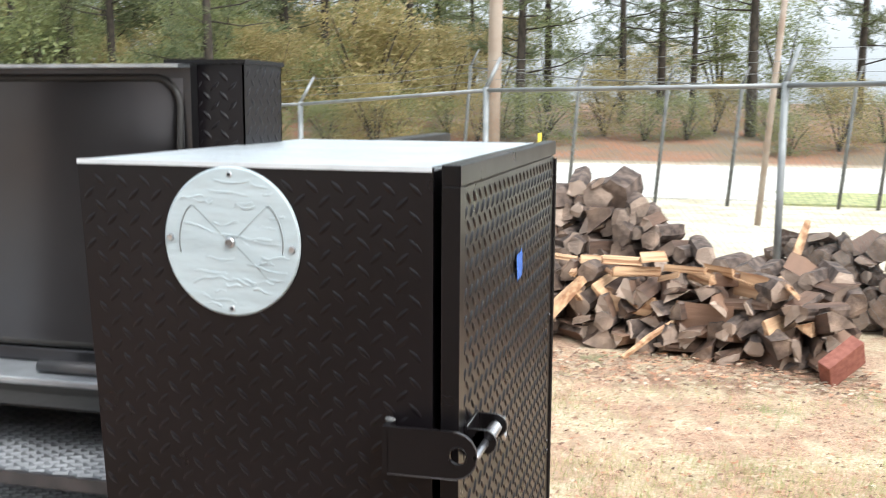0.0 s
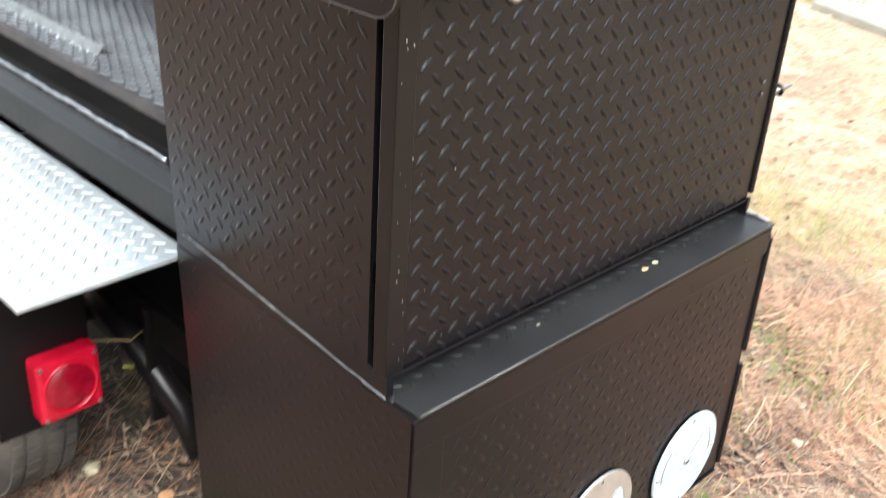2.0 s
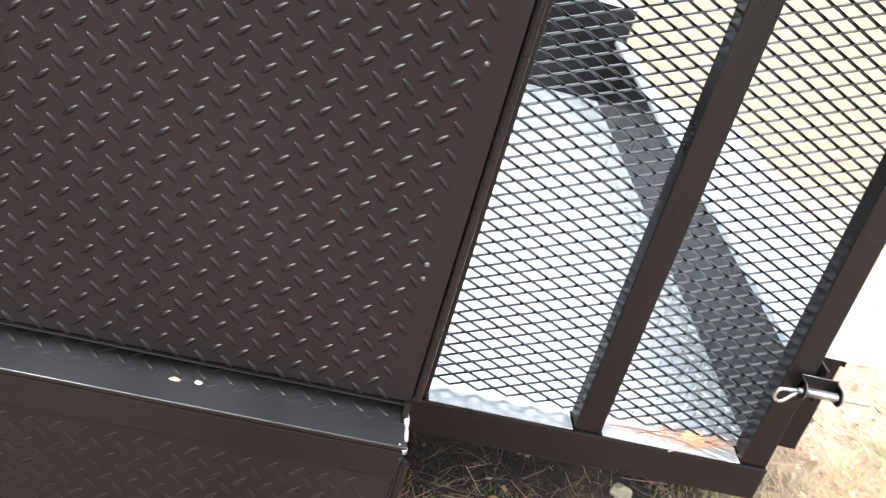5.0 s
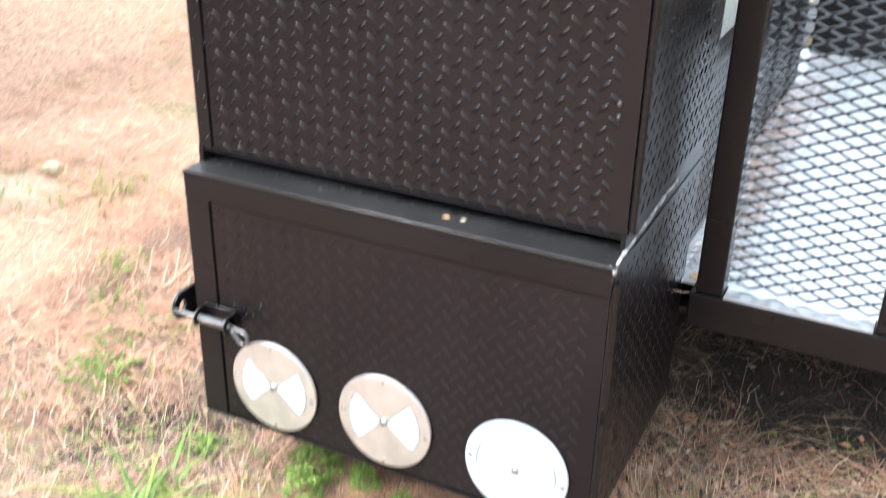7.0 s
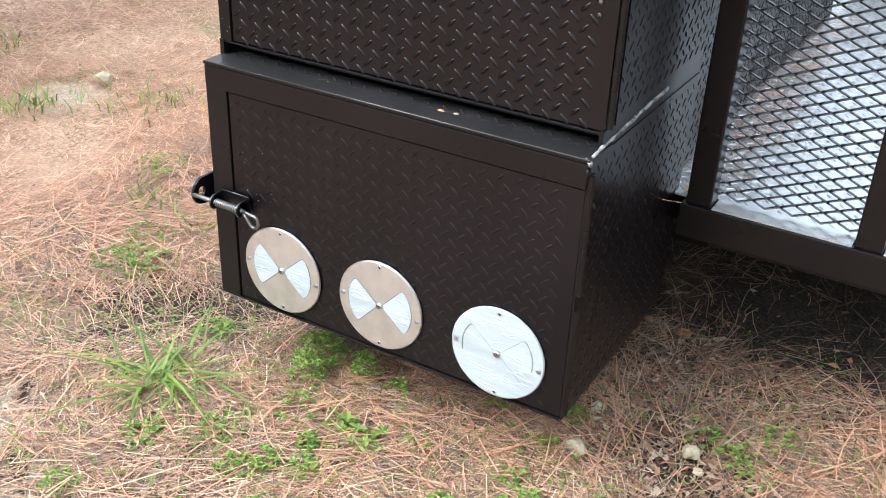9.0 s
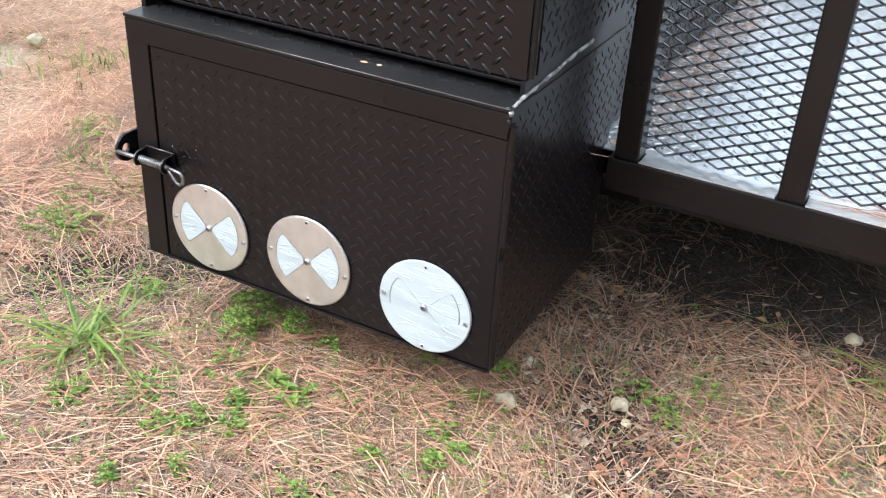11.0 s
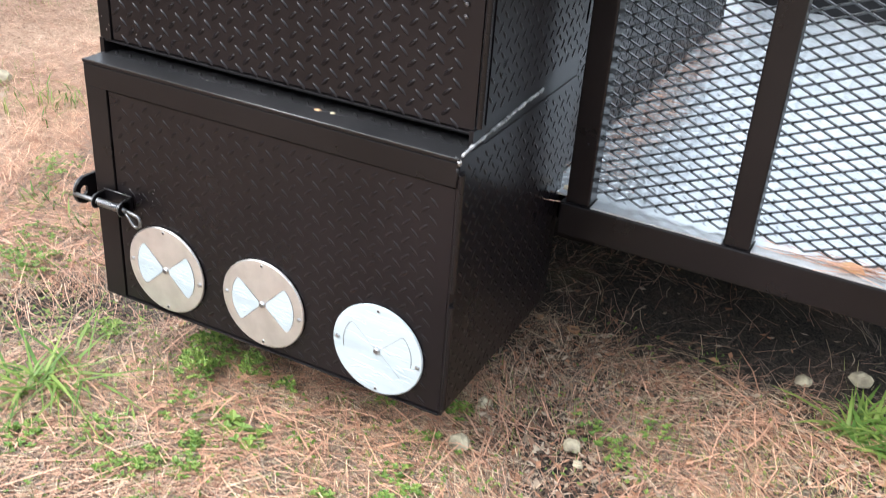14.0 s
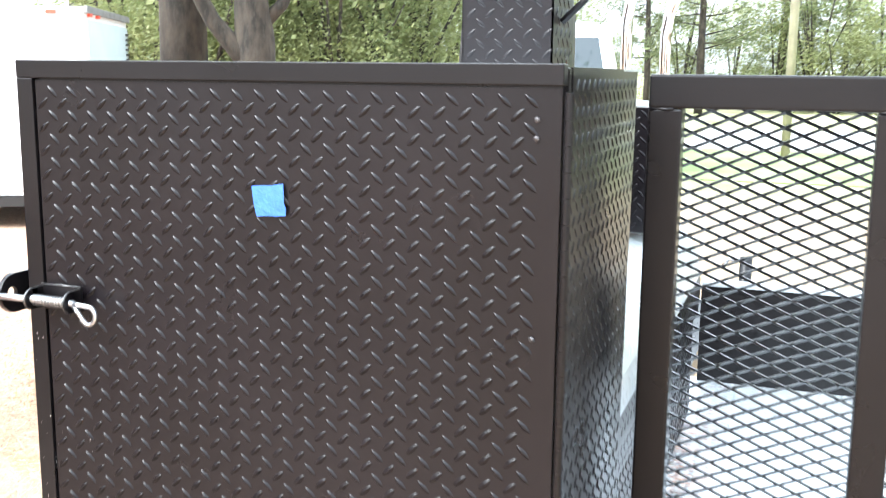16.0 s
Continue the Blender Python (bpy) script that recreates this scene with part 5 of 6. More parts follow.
stone(0.10, 0.52, 0.011, 9, "small grey stone in the straw")
stone(-0.02, 1.25, 0.014, 10, "small pale stone in the straw")
stone(0.05, 1.02, 0.012, 14, "small pale stone in the straw")
stone(-0.392, 0.065, 0.045, 15, "large buff stone beside the firebox")
stone(-0.95, 0.02, 0.018, 12, "small pale stone near the trailer tyre")
stone(-1.10, -1.58, 0.035, 13, "dark brown cone-like lump on the straw")


def grass_clump(x, y, n, h, seed, label, name="grass_clump", wide=0.006, spread=0.05, lean=0.5):
    """Tapered bent blades rising from one root."""
    q = random.Random(seed)
    V, F = [], []
    for i in range(n):
        a = q.uniform(0, 2 * math.pi)
        bx, by = x + q.gauss(0, spread * 0.4), y + q.gauss(0, spread * 0.4)
        d = Vector((math.cos(a), math.sin(a), 0))
        s = Vector((-d.y, d.x, 0)) * wide * q.uniform(0.6, 1.1)
        hh = h * q.uniform(0.5, 1.0)
        out = hh * lean * q.uniform(0.5, 1.6)
        b = len(V)
        for t, w in ((0, 0.7), (0.4, 1.0), (0.75, 0.7), (1.0, 0.08)):
            p = Vector((bx, by, 0.0)) + d * out * t * t + Vector((0, 0, hh * (t - 0.25 * t * t * lean)))
            V.extend([p - s * w, p + s * w])
        for k in range(3):
            F.append((b + 2 * k, b + 2 * k + 1, b + 2 * k + 3, b + 2 * k + 2))
    ob = part(name, mesh_of(name, V, F, M_WEED, True), M_WEED)
    return tagged(ob, label, "grass" if name == "grass_clump" else "weed", group="weeds in the straw", kind="stuff")


def weed(x, y, n, s, seed, label, leaf=1.0, tall=1.0):
    """A low weed: a dome of short stalks, each with pairs of folded oval leaflets."""
    q = random.Random(seed)
    V, F = [], []
    for i in range(int(n * 0.75)):
        a, r = q.uniform(0, 2 * math.pi), s * 0.85 * math.sqrt(q.random())
        h = (0.014 + 0.030 * (1 - (r / s) ** 2)) * q.uniform(0.5, 1.1) * tall
        root = Vector((x + 0.6 * r * math.cos(a), y + 0.6 * r * math.sin(a), 0.0))
        c = Vector((x + r * math.cos(a), y + r * math.sin(a), h))
        b = len(V)
        V.extend([root, root + Vector((0.0014, 0.0010, 0)), c])
        F.append((b, b + 1, b + 2))
        turn = q.uniform(0, 6.28)
        for k in range(q.choice((3, 4, 4, 5))):
            e = turn + 2 * math.pi * k / 4 + q.uniform(-0.3, 0.3)
            l = q.uniform(0.0065, 0.0115) * leaf
            d = Vector((math.cos(e), math.sin(e), q.uniform(-0.1, 0.55))).normalized()
            w = Vector((-d.y, d.x, 0)).normalized() * l * 0.36
            up = d.cross(w).normalized() * l * 0.12
            if up.z < 0:
                up = -up
            b = len(V)
            V.extend([c, c + d * l * 0.35 + w * 0.9 + up, c + d * l * 0.75 + w * 0.75 + up, c + d * l, c + d * l * 0.75 - w * 0.75 + up, c + d * l * 0.35 - w * 0.9 + up, c + d * l * 0.5])
            F.extend([(b, b + 6, b + 1), (b + 1, b + 6, b + 2), (b + 2, b + 6, b + 3), (b + 3, b + 6, b + 4), (b + 4, b + 6, b + 5), (b + 5, b + 6, b)])
    ob = part("weed", mesh_of("weed", V, F, M_WEED), M_WEED)
    return tagged(ob, label, "weed", group="weeds in the straw", kind="stuff")


grass_clump(0.17, -0.05, 46, 0.13, 1, "bright green grass tuft beside the firebox", lean=1.5, wide=0.0042, spread=0.06)
grass_clump(0.10, -0.02, 26, 0.12, 12, "green grass blades lying over the straw beside the firebox", lean=1.7, wide=0.0036, spread=0.08)
grass_clump(-0.655, 1.53, 44, 0.10, 2, "green broad-bladed plant growing beside the gate", lean=1.2, wide=0.0055, spread=0.07)
grass_clump(-0.62, 1.60, 58, 0.085, 3, "bright green broad-leaved plant growing beside the gate", lean=1.35, wide=0.0072, spread=0.085)
grass_clump(-0.46, -0.72, 40, 0.07, 4, "thin green grass tuft in the straw", lean=0.9, wide=0.003, spread=0.12)
grass_clump(-0.42, -0.48, 40, 0.07, 5, "thin green grass tuft in the straw", lean=0.9, wide=0.003, spread=0.12)
grass_clump(-1.06, -1.28, 60, 0.09, 6, "thin green grass tuft in the straw", lean=0.8, wide=0.003, spread=0.2)
grass_clump(-0.78, -1.60, 60, 0.09, 7, "thin green grass tuft in the straw", lean=0.8, wide=0.003, spread=0.15)
grass_clump(-1.12, -2.23, 60, 0.09, 8, "thin green grass tuft in the straw", lean=0.9, wide=0.003, spread=0.2)
grass_clump(-1.33, 6.36, 120, 0.14, 13, "green grass tuft behind the firewood", lean=0.8, wide=0.006, spread=0.25)
grass_clump(-2.0, 5.5, 160, 0.10, 14, "green grass growing beside the concrete pad", lean=0.8, wide=0.005, spread=0.4)
grass_clump(0.25, 0.17, 34, 0.07, 15, "thin green grass by the firebox", lean=0.9, wide=0.0022, spread=0.12)
grass_clump(-1.25, 5.45, 150, 0.14, 9, "green grass tuft beside the firewood", lean=0.8, wide=0.006, spread=0.3)
def weeds(first, rows):
    for k, (x, y, n, s) in enumerate(rows):
        weed(x, y, n, s, first + k, "low green weed with rounded leaflets growing in the straw")


# under the firebox door's edge
for k, (x, y, n, r) in enumerate(((-0.10, 0.195, 210, 0.075), (-0.02, 0.215, 80, 0.045), (-0.10, 0.315, 80, 0.04))):
    weed(x, y, n, r, 90 + k, "dense dark-green weed growing up under the firebox door", 0.95, 2.1)
weeds(100, ((-0.10, 0.41, 36, 0.04), (-0.05, -0.08, 80, 0.06), (-0.23, 0.76, 40, 0.04), (-0.20, 0.60, 40, 0.05)))
# in the straw before the door
weeds(120, ((0.07, 0.25, 60, 0.07), (0.15, 0.35, 60, 0.035), (0.21, 0.385, 70, 0.04), (0.267, 0.30, 50, 0.06), (0.235, 0.31, 50, 0.04), (0.29, 0.27, 40, 0.05), (0.21, 0.17, 60, 0.07), (0.30, 0.055, 40, 0.05), (0.44, 0.285, 40, 0.03), (0.35, 0.367, 30, 0.03), (0.31, 0.594, 36, 0.05), (0.146, 0.655, 26, 0.025), (0.10, 0.765, 50, 0.03), (0.05, 0.80, 30, 0.03), (0.32, 0.05, 40, 0.06), (0.50, 0.03, 36, 0.05)))
for k, (x, y, n) in enumerate(((0.05, 0.36, 16), (0.088, 0.42, 16), (0.06, 0.47, 10))):
    weed(x, y, n, 0.045, 150 + k, "bright green clover with broad rounded leaflets in the straw", 1.9)
# out in the yard and by the gate
weeds(160, ((-0.168, -0.50, 150, 0.11), (-0.21, -0.436, 90, 0.09), (-0.30, -0.56, 60, 0.09), (-0.667, -0.86, 70, 0.10), (-0.60, -0.80, 40, 0.08), (-0.39, 1.15, 30, 0.05), (-0.29, 1.10, 40, 0.06), (-0.33, 1.02, 26, 0.05), (-0.63, -0.135, 30, 0.04), (-0.72, -0.09, 24, 0.04), (-0.68, -0.05, 24, 0.04), (-0.11, 0.75, 36, 0.04), (0.016, 0.74, 36, 0.05)))


def seedlings(seed, boxes, label):
    """Single tiny plants of a few leaflets, strewn through the straw."""
    q = random.Random(seed)
    V, F = [], []
    for x0, x1, y0, y1, n in boxes:
        for i in range(n):
            # they come up in loose patches
            if i % 6 == 0:
                cx, cy = q.uniform(x0, x1), q.uniform(y0, y1)
            c = Vector((cx + q.gauss(0, 0.035), cy + q.gauss(0, 0.035), q.uniform(0.016, 0.034)))
            for k in range(q.choice((2, 3, 4))):
                e = q.uniform(0, 6.28)
                l = q.uniform(0.004, 0.009)
                d = Vector((math.cos(e), math.sin(e), q.uniform(-0.1, 0.5))).normalized()
                w = Vector((-d.y, d.x, 0)) * l * 0.4
                b = len(V)
                V.extend([c, c + d * l * 0.5 + w, c + d * l, c + d * l * 0.5 - w])
                F.append((b, b + 1, b + 2, b + 3))
    return tagged(part("seedling", mesh_of("seedling", V, F, M_WEED), M_WEED), label, "weed", kind="stuff")


seedlings(44, [(-0.15, 0.55, -0.25, 0.95, 1500), (-0.75, 0.0, 0.85, 1.75, 420), (-0.6, 0.3, -0.75, -0.25, 420), (-0.9, -0.3, -0.4, 0.0, 120)], "tiny green seedlings scattered through the straw")


def straw(name, boxes, label, seed, l0=0.035, l1=0.150, mat=None, thick=1.0, lift=0.0, patchy=-1.1):
    """Fallen needles lying every way, thick on the ground."""
    q = np.random.default_rng(seed)
    VV, n_all = [], 0
    for x0, x1, y0, y1, n in boxes:
        m = n // 3
        x, y = np.repeat(q.uniform(x0, x1, m), 3), np.repeat(q.uniform(y0, y1, m), 3)
        lone = q.uniform(0, 1, 3 * m) < 0.5
        x, y = x + np.where(lone, q.normal(0, 0.10, 3 * m), q.normal(0, 0.006, 3 * m)), y + np.where(lone, q.normal(0, 0.10, 3 * m), q.normal(0, 0.006, 3 * m))
        swirl = 1.2 * np.sin(x * 3.1 + 1.3 * np.sin(y * 2.3)) + 1.1 * np.sin(y * 3.7 + x * 1.9)
        turn = np.where(q.uniform(0, 1, 3 * m) < 0.38, swirl + q.normal(0, 0.45, 3 * m), q.uniform(0, 6.28, 3 * m))
        turn = np.where(lone, turn, np.repeat(turn[::3], 3) + q.normal(0, 0.10, 3 * m))
        n = 3 * m
        keep = (np.sin(x * 5.1 + 2.0 * np.sin(y * 3.3)) + np.sin(y * 4.7 + 1.7 * np.sin(x * 2.9)) + q.normal(0, 0.7, n)) > patchy
        for px, py, pr in SAND:
            keep &= ~((np.hypot(x - px, y - py) < pr * 0.85) & (q.uniform(0, 1, n) < 0.85))
        x, y, a = x[keep], y[keep], turn[keep]
        n = len(x)
        l = q.uniform(l0, l1, n) * 0.5
        z = q.uniform(0.000, 0.026, n) + lift
        tz = q.normal(0, 0.006, n)
        bend = q.normal(0, 0.006, n)
        w = q.uniform(0.0004, 0.0010, n) * thick
        dx, dy = np.cos(a), np.sin(a)
        P = []
        for t, bb in ((-1, 0), (0, 1), (1, 0)):
            cx, cy, cz = x + dx * l * t - dy * bend * bb, y + dy * l * t + dx * bend * bb, z + tz * t
            P.append(np.stack([cx - dy * w, cy + dx * w, cz], 1))
            P.append(np.stack([cx + dy * w, cy - dx * w, cz], 1))
        VV.append(np.stack(P, 1).reshape(-1, 3))
        n_all += n
    V = np.concatenate(VV)
    me = bpy.data.meshes.new(name)
    me.vertices.add(len(V))
    me.vertices.foreach_set("co", V.ravel())
    base = np.arange(n_all)[:, None] * 6
    idx = np.concatenate([base + np.array([[0, 1, 3, 2]]), base + np.array([[2, 3, 5, 4]])], 1).reshape(-1)
    me.loops.add(len(idx))
    me.loops.foreach_set("vertex_index", idx)
    me.polygons.add(n_all * 2)
    me.polygons.foreach_set("loop_start", np.arange(0, n_all * 8, 4))
    me.update(calc_edges=True)
    me.materials.append(mat or M_STRAW)
    return tagged(part(name, me, M_STRAW), label, "straw", kind="stuff")


# straw is thinned under the deck so the ground there stays shade-dark
NEAR = [(-0.45, 1.1, -0.2, 0.75, 40000), (-0.15, 1.1, 0.75, 1.3, 22000), (-0.70, -0.15, 0.75, 1.75, 6000), (-0.45, 0.0, 1.05, 1.7, 5500), (-0.6, 0.3, 1.65, 2.1, 5000), (-1.3, -0.70, 0.8, 2.0, 700), (-0.25, 0.7, -0.9, -0.2, 19000), (-1.3, -0.5, -0.2, 0.8, 1800)]
YARD = [(-3.2, -1.3, -2.6, -0.2, 15000), (-1.3, 0.3, -2.6, -0.9, 19000), (-0.8, 0.7, -1.0, -0.30, 9000), (-0.30, 1.3, 1.2, 2.0, 20000), (0.4, 1.2, -0.2, 1.1, 8000), (-1.8, 1.6, 2.0, 4.6, 7000), (-6.0, -3.2, -5.0, -0.5, 12000)]


def thinned(boxes, share):
    return [(*b[:4], int(b[4] * share)) for b in boxes]


straw("pine_straw", thinned(NEAR, 0.36), "fallen orange pine straw lying thick on the ground", 9, patchy=-1.2)
straw("pine_straw", thinned(NEAR, 0.20), "pale tan pine straw lying over the orange needles", 19, mat=M_STRAWT, patchy=-0.7)
straw("pine_straw", [(-0.35, 0.9, 0.35, 1.75, 3000), (-0.15, 0.9, -0.3, 0.35, 1000), (-0.7, 0.7, -1.1, -0.25, 2600), (-0.6, 0.0, 1.25, 1.9, 1300)], "stiff pinkish pine needles lying in bundles over the finer straw", 59, 0.07, 0.19, M_STRAWP, 1.55, 0.010, -0.35)
straw("pine_straw", [(-1.2, -0.25, -0.65, -0.05, 330)], "stiff pinkish pine needles lying in bundles beside the wheel", 69, 0.07, 0.18, M_STRAWP, 1.5, 0.008, -0.3)
straw("pine_straw", thinned(NEAR, 0.38), "old grey-brown pine straw pressed into the soil", 29, mat=M_STRAWG)
# only dark straw is laid here, to match the fender's shade by the wheel
straw("pine_straw", [(-1.3, -0.25, -0.9, -0.15, 3200)], "reddish pine straw lying thin beside the trailer wheel", 39, mat=M_STRAWR)
straw("pine_straw", [(-1.3, -0.25, -0.9, 0.0, 8000)], "grey-brown pine straw pressed into the soil beside the wheel", 49, mat=M_STRAWG)
straw("pine_straw", thinned(YARD, 0.62), "sun-bleached pine straw in the open yard", 10, mat=M_STRAW2)
straw("pine_straw", thinned(YARD, 0.38), "reddish pine straw in the open yard", 20, mat=M_STRAWR)


def grass_scatter(seed, places, mat, label):
    """Thin short grass in loose patches."""
    q = random.Random(seed)
    V, F = [], []
    cs = [(q.uniform(x0, x1), q.uniform(y0, y1)) for x0, x1, y0, y1, n in places for i in range(n)]
    for cx, cy in cs:
        for i in range(90):
            x, y = cx + q.gauss(0, 0.11), cy + q.gauss(0, 0.11)
            a, h = q.uniform(0, 6.28), q.uniform(0.02, 0.055)
            d, s = Vector((math.cos(a), math.sin(a), 0)), Vector((-math.sin(a), math.cos(a), 0)) * 0.0013
            p = Vector((x, y, 0))
            b = len(V)
            V.extend([p - s, p + s, p + d * h * 0.5 + Vector((0, 0, h))])
            F.append((b, b + 1, b + 2))
    return tagged(part("sparse_grass", mesh_of("sparse_grass", V, F, mat), mat), label, "grass", kind="stuff")


grass_scatter(31, [(-3.5, 0.9, -2.8, -0.3, 16), (-1.0, 1.6, 1.8, 4.6, 14), (-0.4, 0.6, -0.3, 0.9, 14), (-0.5, 0.0, 1.2, 1.9, 8)], M_WEED, "sparse short green grass growing through the straw")
grass_scatter(32, [(-0.45, -0.1, 1.4, 1.75, 7), (-0.2, 1.9, 1.5, 3.4, 150), (-0.15, 0.6, 1.5, 2.1, 70), (-1.2, -0.3, 1.75, 2.6, 60), (-1.0, 1.8, 3.0, 4.8, 30)], M_DRYGRASS, "yellowing short grass in the open yard")
for k in range(24):
    dry_leaf(random.Random(k).uniform(-1.0, 0.4), random.Random(k + 50).uniform(-0.8, 1.9), 0.012, random.Random(k + 90).uniform(0.025, 0.05), k * 1.3, M_DRY, "brown dry leaf lying in the pine straw")



def flakes(seed, boxes, mats, label):
    """Chips, bits of leaf and bark strewn over the ground."""
    q = random.Random(seed)
    for mat, share in mats:
        V, F = [], []
        for x0, x1, y0, y1, n, size in boxes:
            for i in range(int(n * share)):
                x, y = q.uniform(x0, x1), q.uniform(y0, y1)
                a, l = q.uniform(0, 6.28), size * q.uniform(0.4, 1.4)
                w = l * q.uniform(0.25, 0.7)
                c, d = math.cos(a), math.sin(a)
                b = len(V)
                for u, v in ((-1, 0.1), (-0.2, -0.9), (1, -0.2), (0.3, 0.8)):
                    V.append((x + u * l * c - v * w * d, y + u * l * d + v * w * c, 0.012 + q.uniform(0, 0.5) * l))
                F.append((b, b + 1, b + 2, b + 3))
        tagged(part("ground_litter", mesh_of("ground_litter", V, F, mat), mat), label, "litter", kind="stuff")


M_CHIP = material("bark_chip", (0.09, 0.052, 0.036), 0.9, island=(0.30, 0.17, 0.11))
M_PALECHIP = material("pale_chip", (0.28, 0.20, 0.135), 0.9, island=(0.55, 0.45, 0.34))
M_LEAFBIT = material("fallen_leaf_bit", (0.28, 0.13, 0.07), 0.7, island=(0.50, 0.26, 0.15))
flakes(61, [(-2.2, 2.0, 1.6, 5.3, 6500, 0.016), (-0.9, 1.3, 4.6, 5.4, 1500, 0.022), (-3.0, 0.8, -2.6, -0.3, 1500, 0.008), (-0.5, 0.8, -0.3, 1.8, 1800, 0.006), (-0.7, 0.0, 0.75, 1.75, 2600, 0.011), (-1.1, -0.3, -0.5, 0.2, 900, 0.010), (-1.4, -0.5, 0.1, 1.9, 420, 0.009)], ((M_CHIP, 0.40), (M_PALECHIP, 0.30), (M_LEAFBIT, 0.30)), "bark chips and bits of fallen leaf strewn over the yard")

# ---------------------------------------------------------------- vehicles beyond
def cargo_trailer():
    c0 = Vector((-6.995, -5.485, 0))
    e = empty("cargo_trailer", c0)
    tagged(e, "white enclosed cargo trailer with red marker lights", "trailer")
    m = Matrix.Translation(c0) @ pose(0, 0, 0, 0, 0, math.degrees(math.atan2(-0.45, -0.89)))

    def put(name, bm, mat, parent, label="", smooth=False):
        bmesh.ops.transform(bm, matrix=m, verts=bm.verts)
        return part(name, bm, mat, parent, label, smooth)

    b = put("box_body", B(0, 2.2, 0, 2.1, 0.30, 2.12, bevel=0.03), M_WHITE, e)
    put("rear_door", B(-0.02, 0.0, 0.06, 2.04, 0.36, 2.02, bevel=0.008), M_WHITE, b, "white rear door")
    for y in (0.25, 0.9, 1.2):
        put("marker_light", B(-0.035, -0.02, y, y + 0.10, 2.045, 2.085, bevel=0.005), M_AMBER, b)
    for x in (0.12, 0.5):
        put("marker_light", B(x, x + 0.10, -0.03, -0.0, 2.03, 2.07, bevel=0.005), M_AMBER, b)
    put("lower_frame", B(-0.02, 2.2, 0.05, 2.05, 0.20, 0.30), M_BLACK, e)
    # the blue-grey tint carries the cyan light on this white side
    put("side_panel", B(0.10, 2.16, -0.012, 0.0, 0.34, 2.0, bevel=0.004), material("skylit_side_sheet", (0.50, 0.60, 0.62), 0.45, color2=(0.44, 0.54, 0.56), scale=2), b, "side sheet tinted pale blue-grey for the skylight on it")
    put("roof_trim", B(-0.01, 2.2, -0.035, 0.0, 2.06, 2.13, bevel=0.006), M_GALV, b)
    for k in range(24):
        put("louver", B(2.02, 2.14, -0.03, -0.012, 0.62 + 0.056 * k, 0.645 + 0.056 * k), M_BLACK, b)
    for y in (0.02, 1.88):
        put("tyre", C((1.6, y, 0.33), (1.6, y + 0.2, 0.33), 0.33, seg=28), M_TYRE, e, smooth=False)
    put("stand", B(2.1, 2.16, 1.0, 1.06, 0.0, 0.22), M_BLACK, e)


cargo_trailer()


def van():
    c0 = Vector((-11.6, -2.1, 0))
    e = empty("white_van", c0)
    tagged(e, "white van with dark windscreen parked beyond the trailer", "van")
    m = Matrix.Translation(c0) @ pose(0, 0, 0, 0, 0, 14)

    def put(name, bm, mat, parent, label="", smooth=False):
        bmesh.ops.transform(bm, matrix=m, verts=bm.verts)
        return part(name, bm, mat, parent, label, smooth)

    bm = bmesh.new()
    secs = [(0.0, 0.96, 0.45, 1.05), (-0.35, 0.98, 0.35, 1.25), (-1.0, 0.98, 0.35, 2.05), (-1.5, 0.96, 0.35, 2.28), (-4.2, 0.96, 0.35, 2.3), (-4.4, 0.92, 0.40, 2.2)]
    rings = []
    for x, hw, z0, z1 in secs:
        zr = min(0.5, (z1 - z0) * 0.5)
        rings.append([bm.verts.new((x, y, z)) for y, z in ((-hw, z0), (-hw, z1 - zr), (-hw * 0.93, z1 - zr * 0.45), (-hw * 0.72, z1 - zr * 0.08), (0, z1), (hw * 0.72, z1 - zr * 0.08), (hw * 0.93, z1 - zr * 0.45), (hw, z1 - zr), (hw, z0))])
    for a, b in zip(rings, rings[1:]):
        for k in range(9):
            bm.faces.new((a[k], a[(k + 1) % 9], b[(k + 1) % 9], b[k]))
    bm.faces.new(rings[0])
    bm.faces.new(rings[-1][::-1])
    b = put("body", bm, M_WHITE, e, smooth=True)
    bm = bmesh.new()
    vs = [bm.verts.new(p) for p in ((-0.38, -0.80, 1.28), (-0.38, 0.80, 1.28), (-0.98, 0.70, 2.0), (-0.98, -0.70, 2.0))]
    ws = [bm.verts.new((v.co.x + 0.02, v.co.y, v.co.z + 0.02)) for v in vs]
    bm.faces.new(ws)
    bm.faces.new(vs[::-1])
    for k in range(4):
        bm.faces.new((vs[k], vs[(k + 1) % 4], ws[(k + 1) % 4], ws[k]))
    put("windscreen", bm, M_GLASS, b, "dark windscreen")
    for x in (-0.8, -3.5):
        for y in (-0.98, 0.78):
            put("tyre", C((x, y, 0.34), (x, y + 0.2, 0.34), 0.34, seg=28), M_TYRE, e)
    return e


van()


def chrome_pipes():
    """Two chrome stacks with turned-out tips on a dark stand at the trailer's far end."""
    e = empty("chrome_stack_rack", (-4.2, 0.25, 0))
    tagged(e, "pair of curved chrome exhaust stacks on a dark steel stand", "exhaust stacks")
    for k, (y, z) in enumerate(((0.18, 2.05), (0.38, 1.98))):
        p = part("stack_pipe", tube([(-4.2, y, 0.55), (-4.2, y, z - 0.25), (-4.2, y + 0.015, z - 0.12), (-4.2, y + 0.07, z), (-4.2, y + 0.13, z + 0.07)], 0.030, 18), M_CHROME, e, "bright chrome pipe", True)
        part("collar", C((-4.2, y, 1.40), (-4.2, y, 1.44), 0.038, seg=18), M_STEEL, p, smooth=True)
    part("stand", B(-4.35, -4.05, 0.05, 0.50, 0.0, 0.55, bevel=0.01), M_FRAME, e)


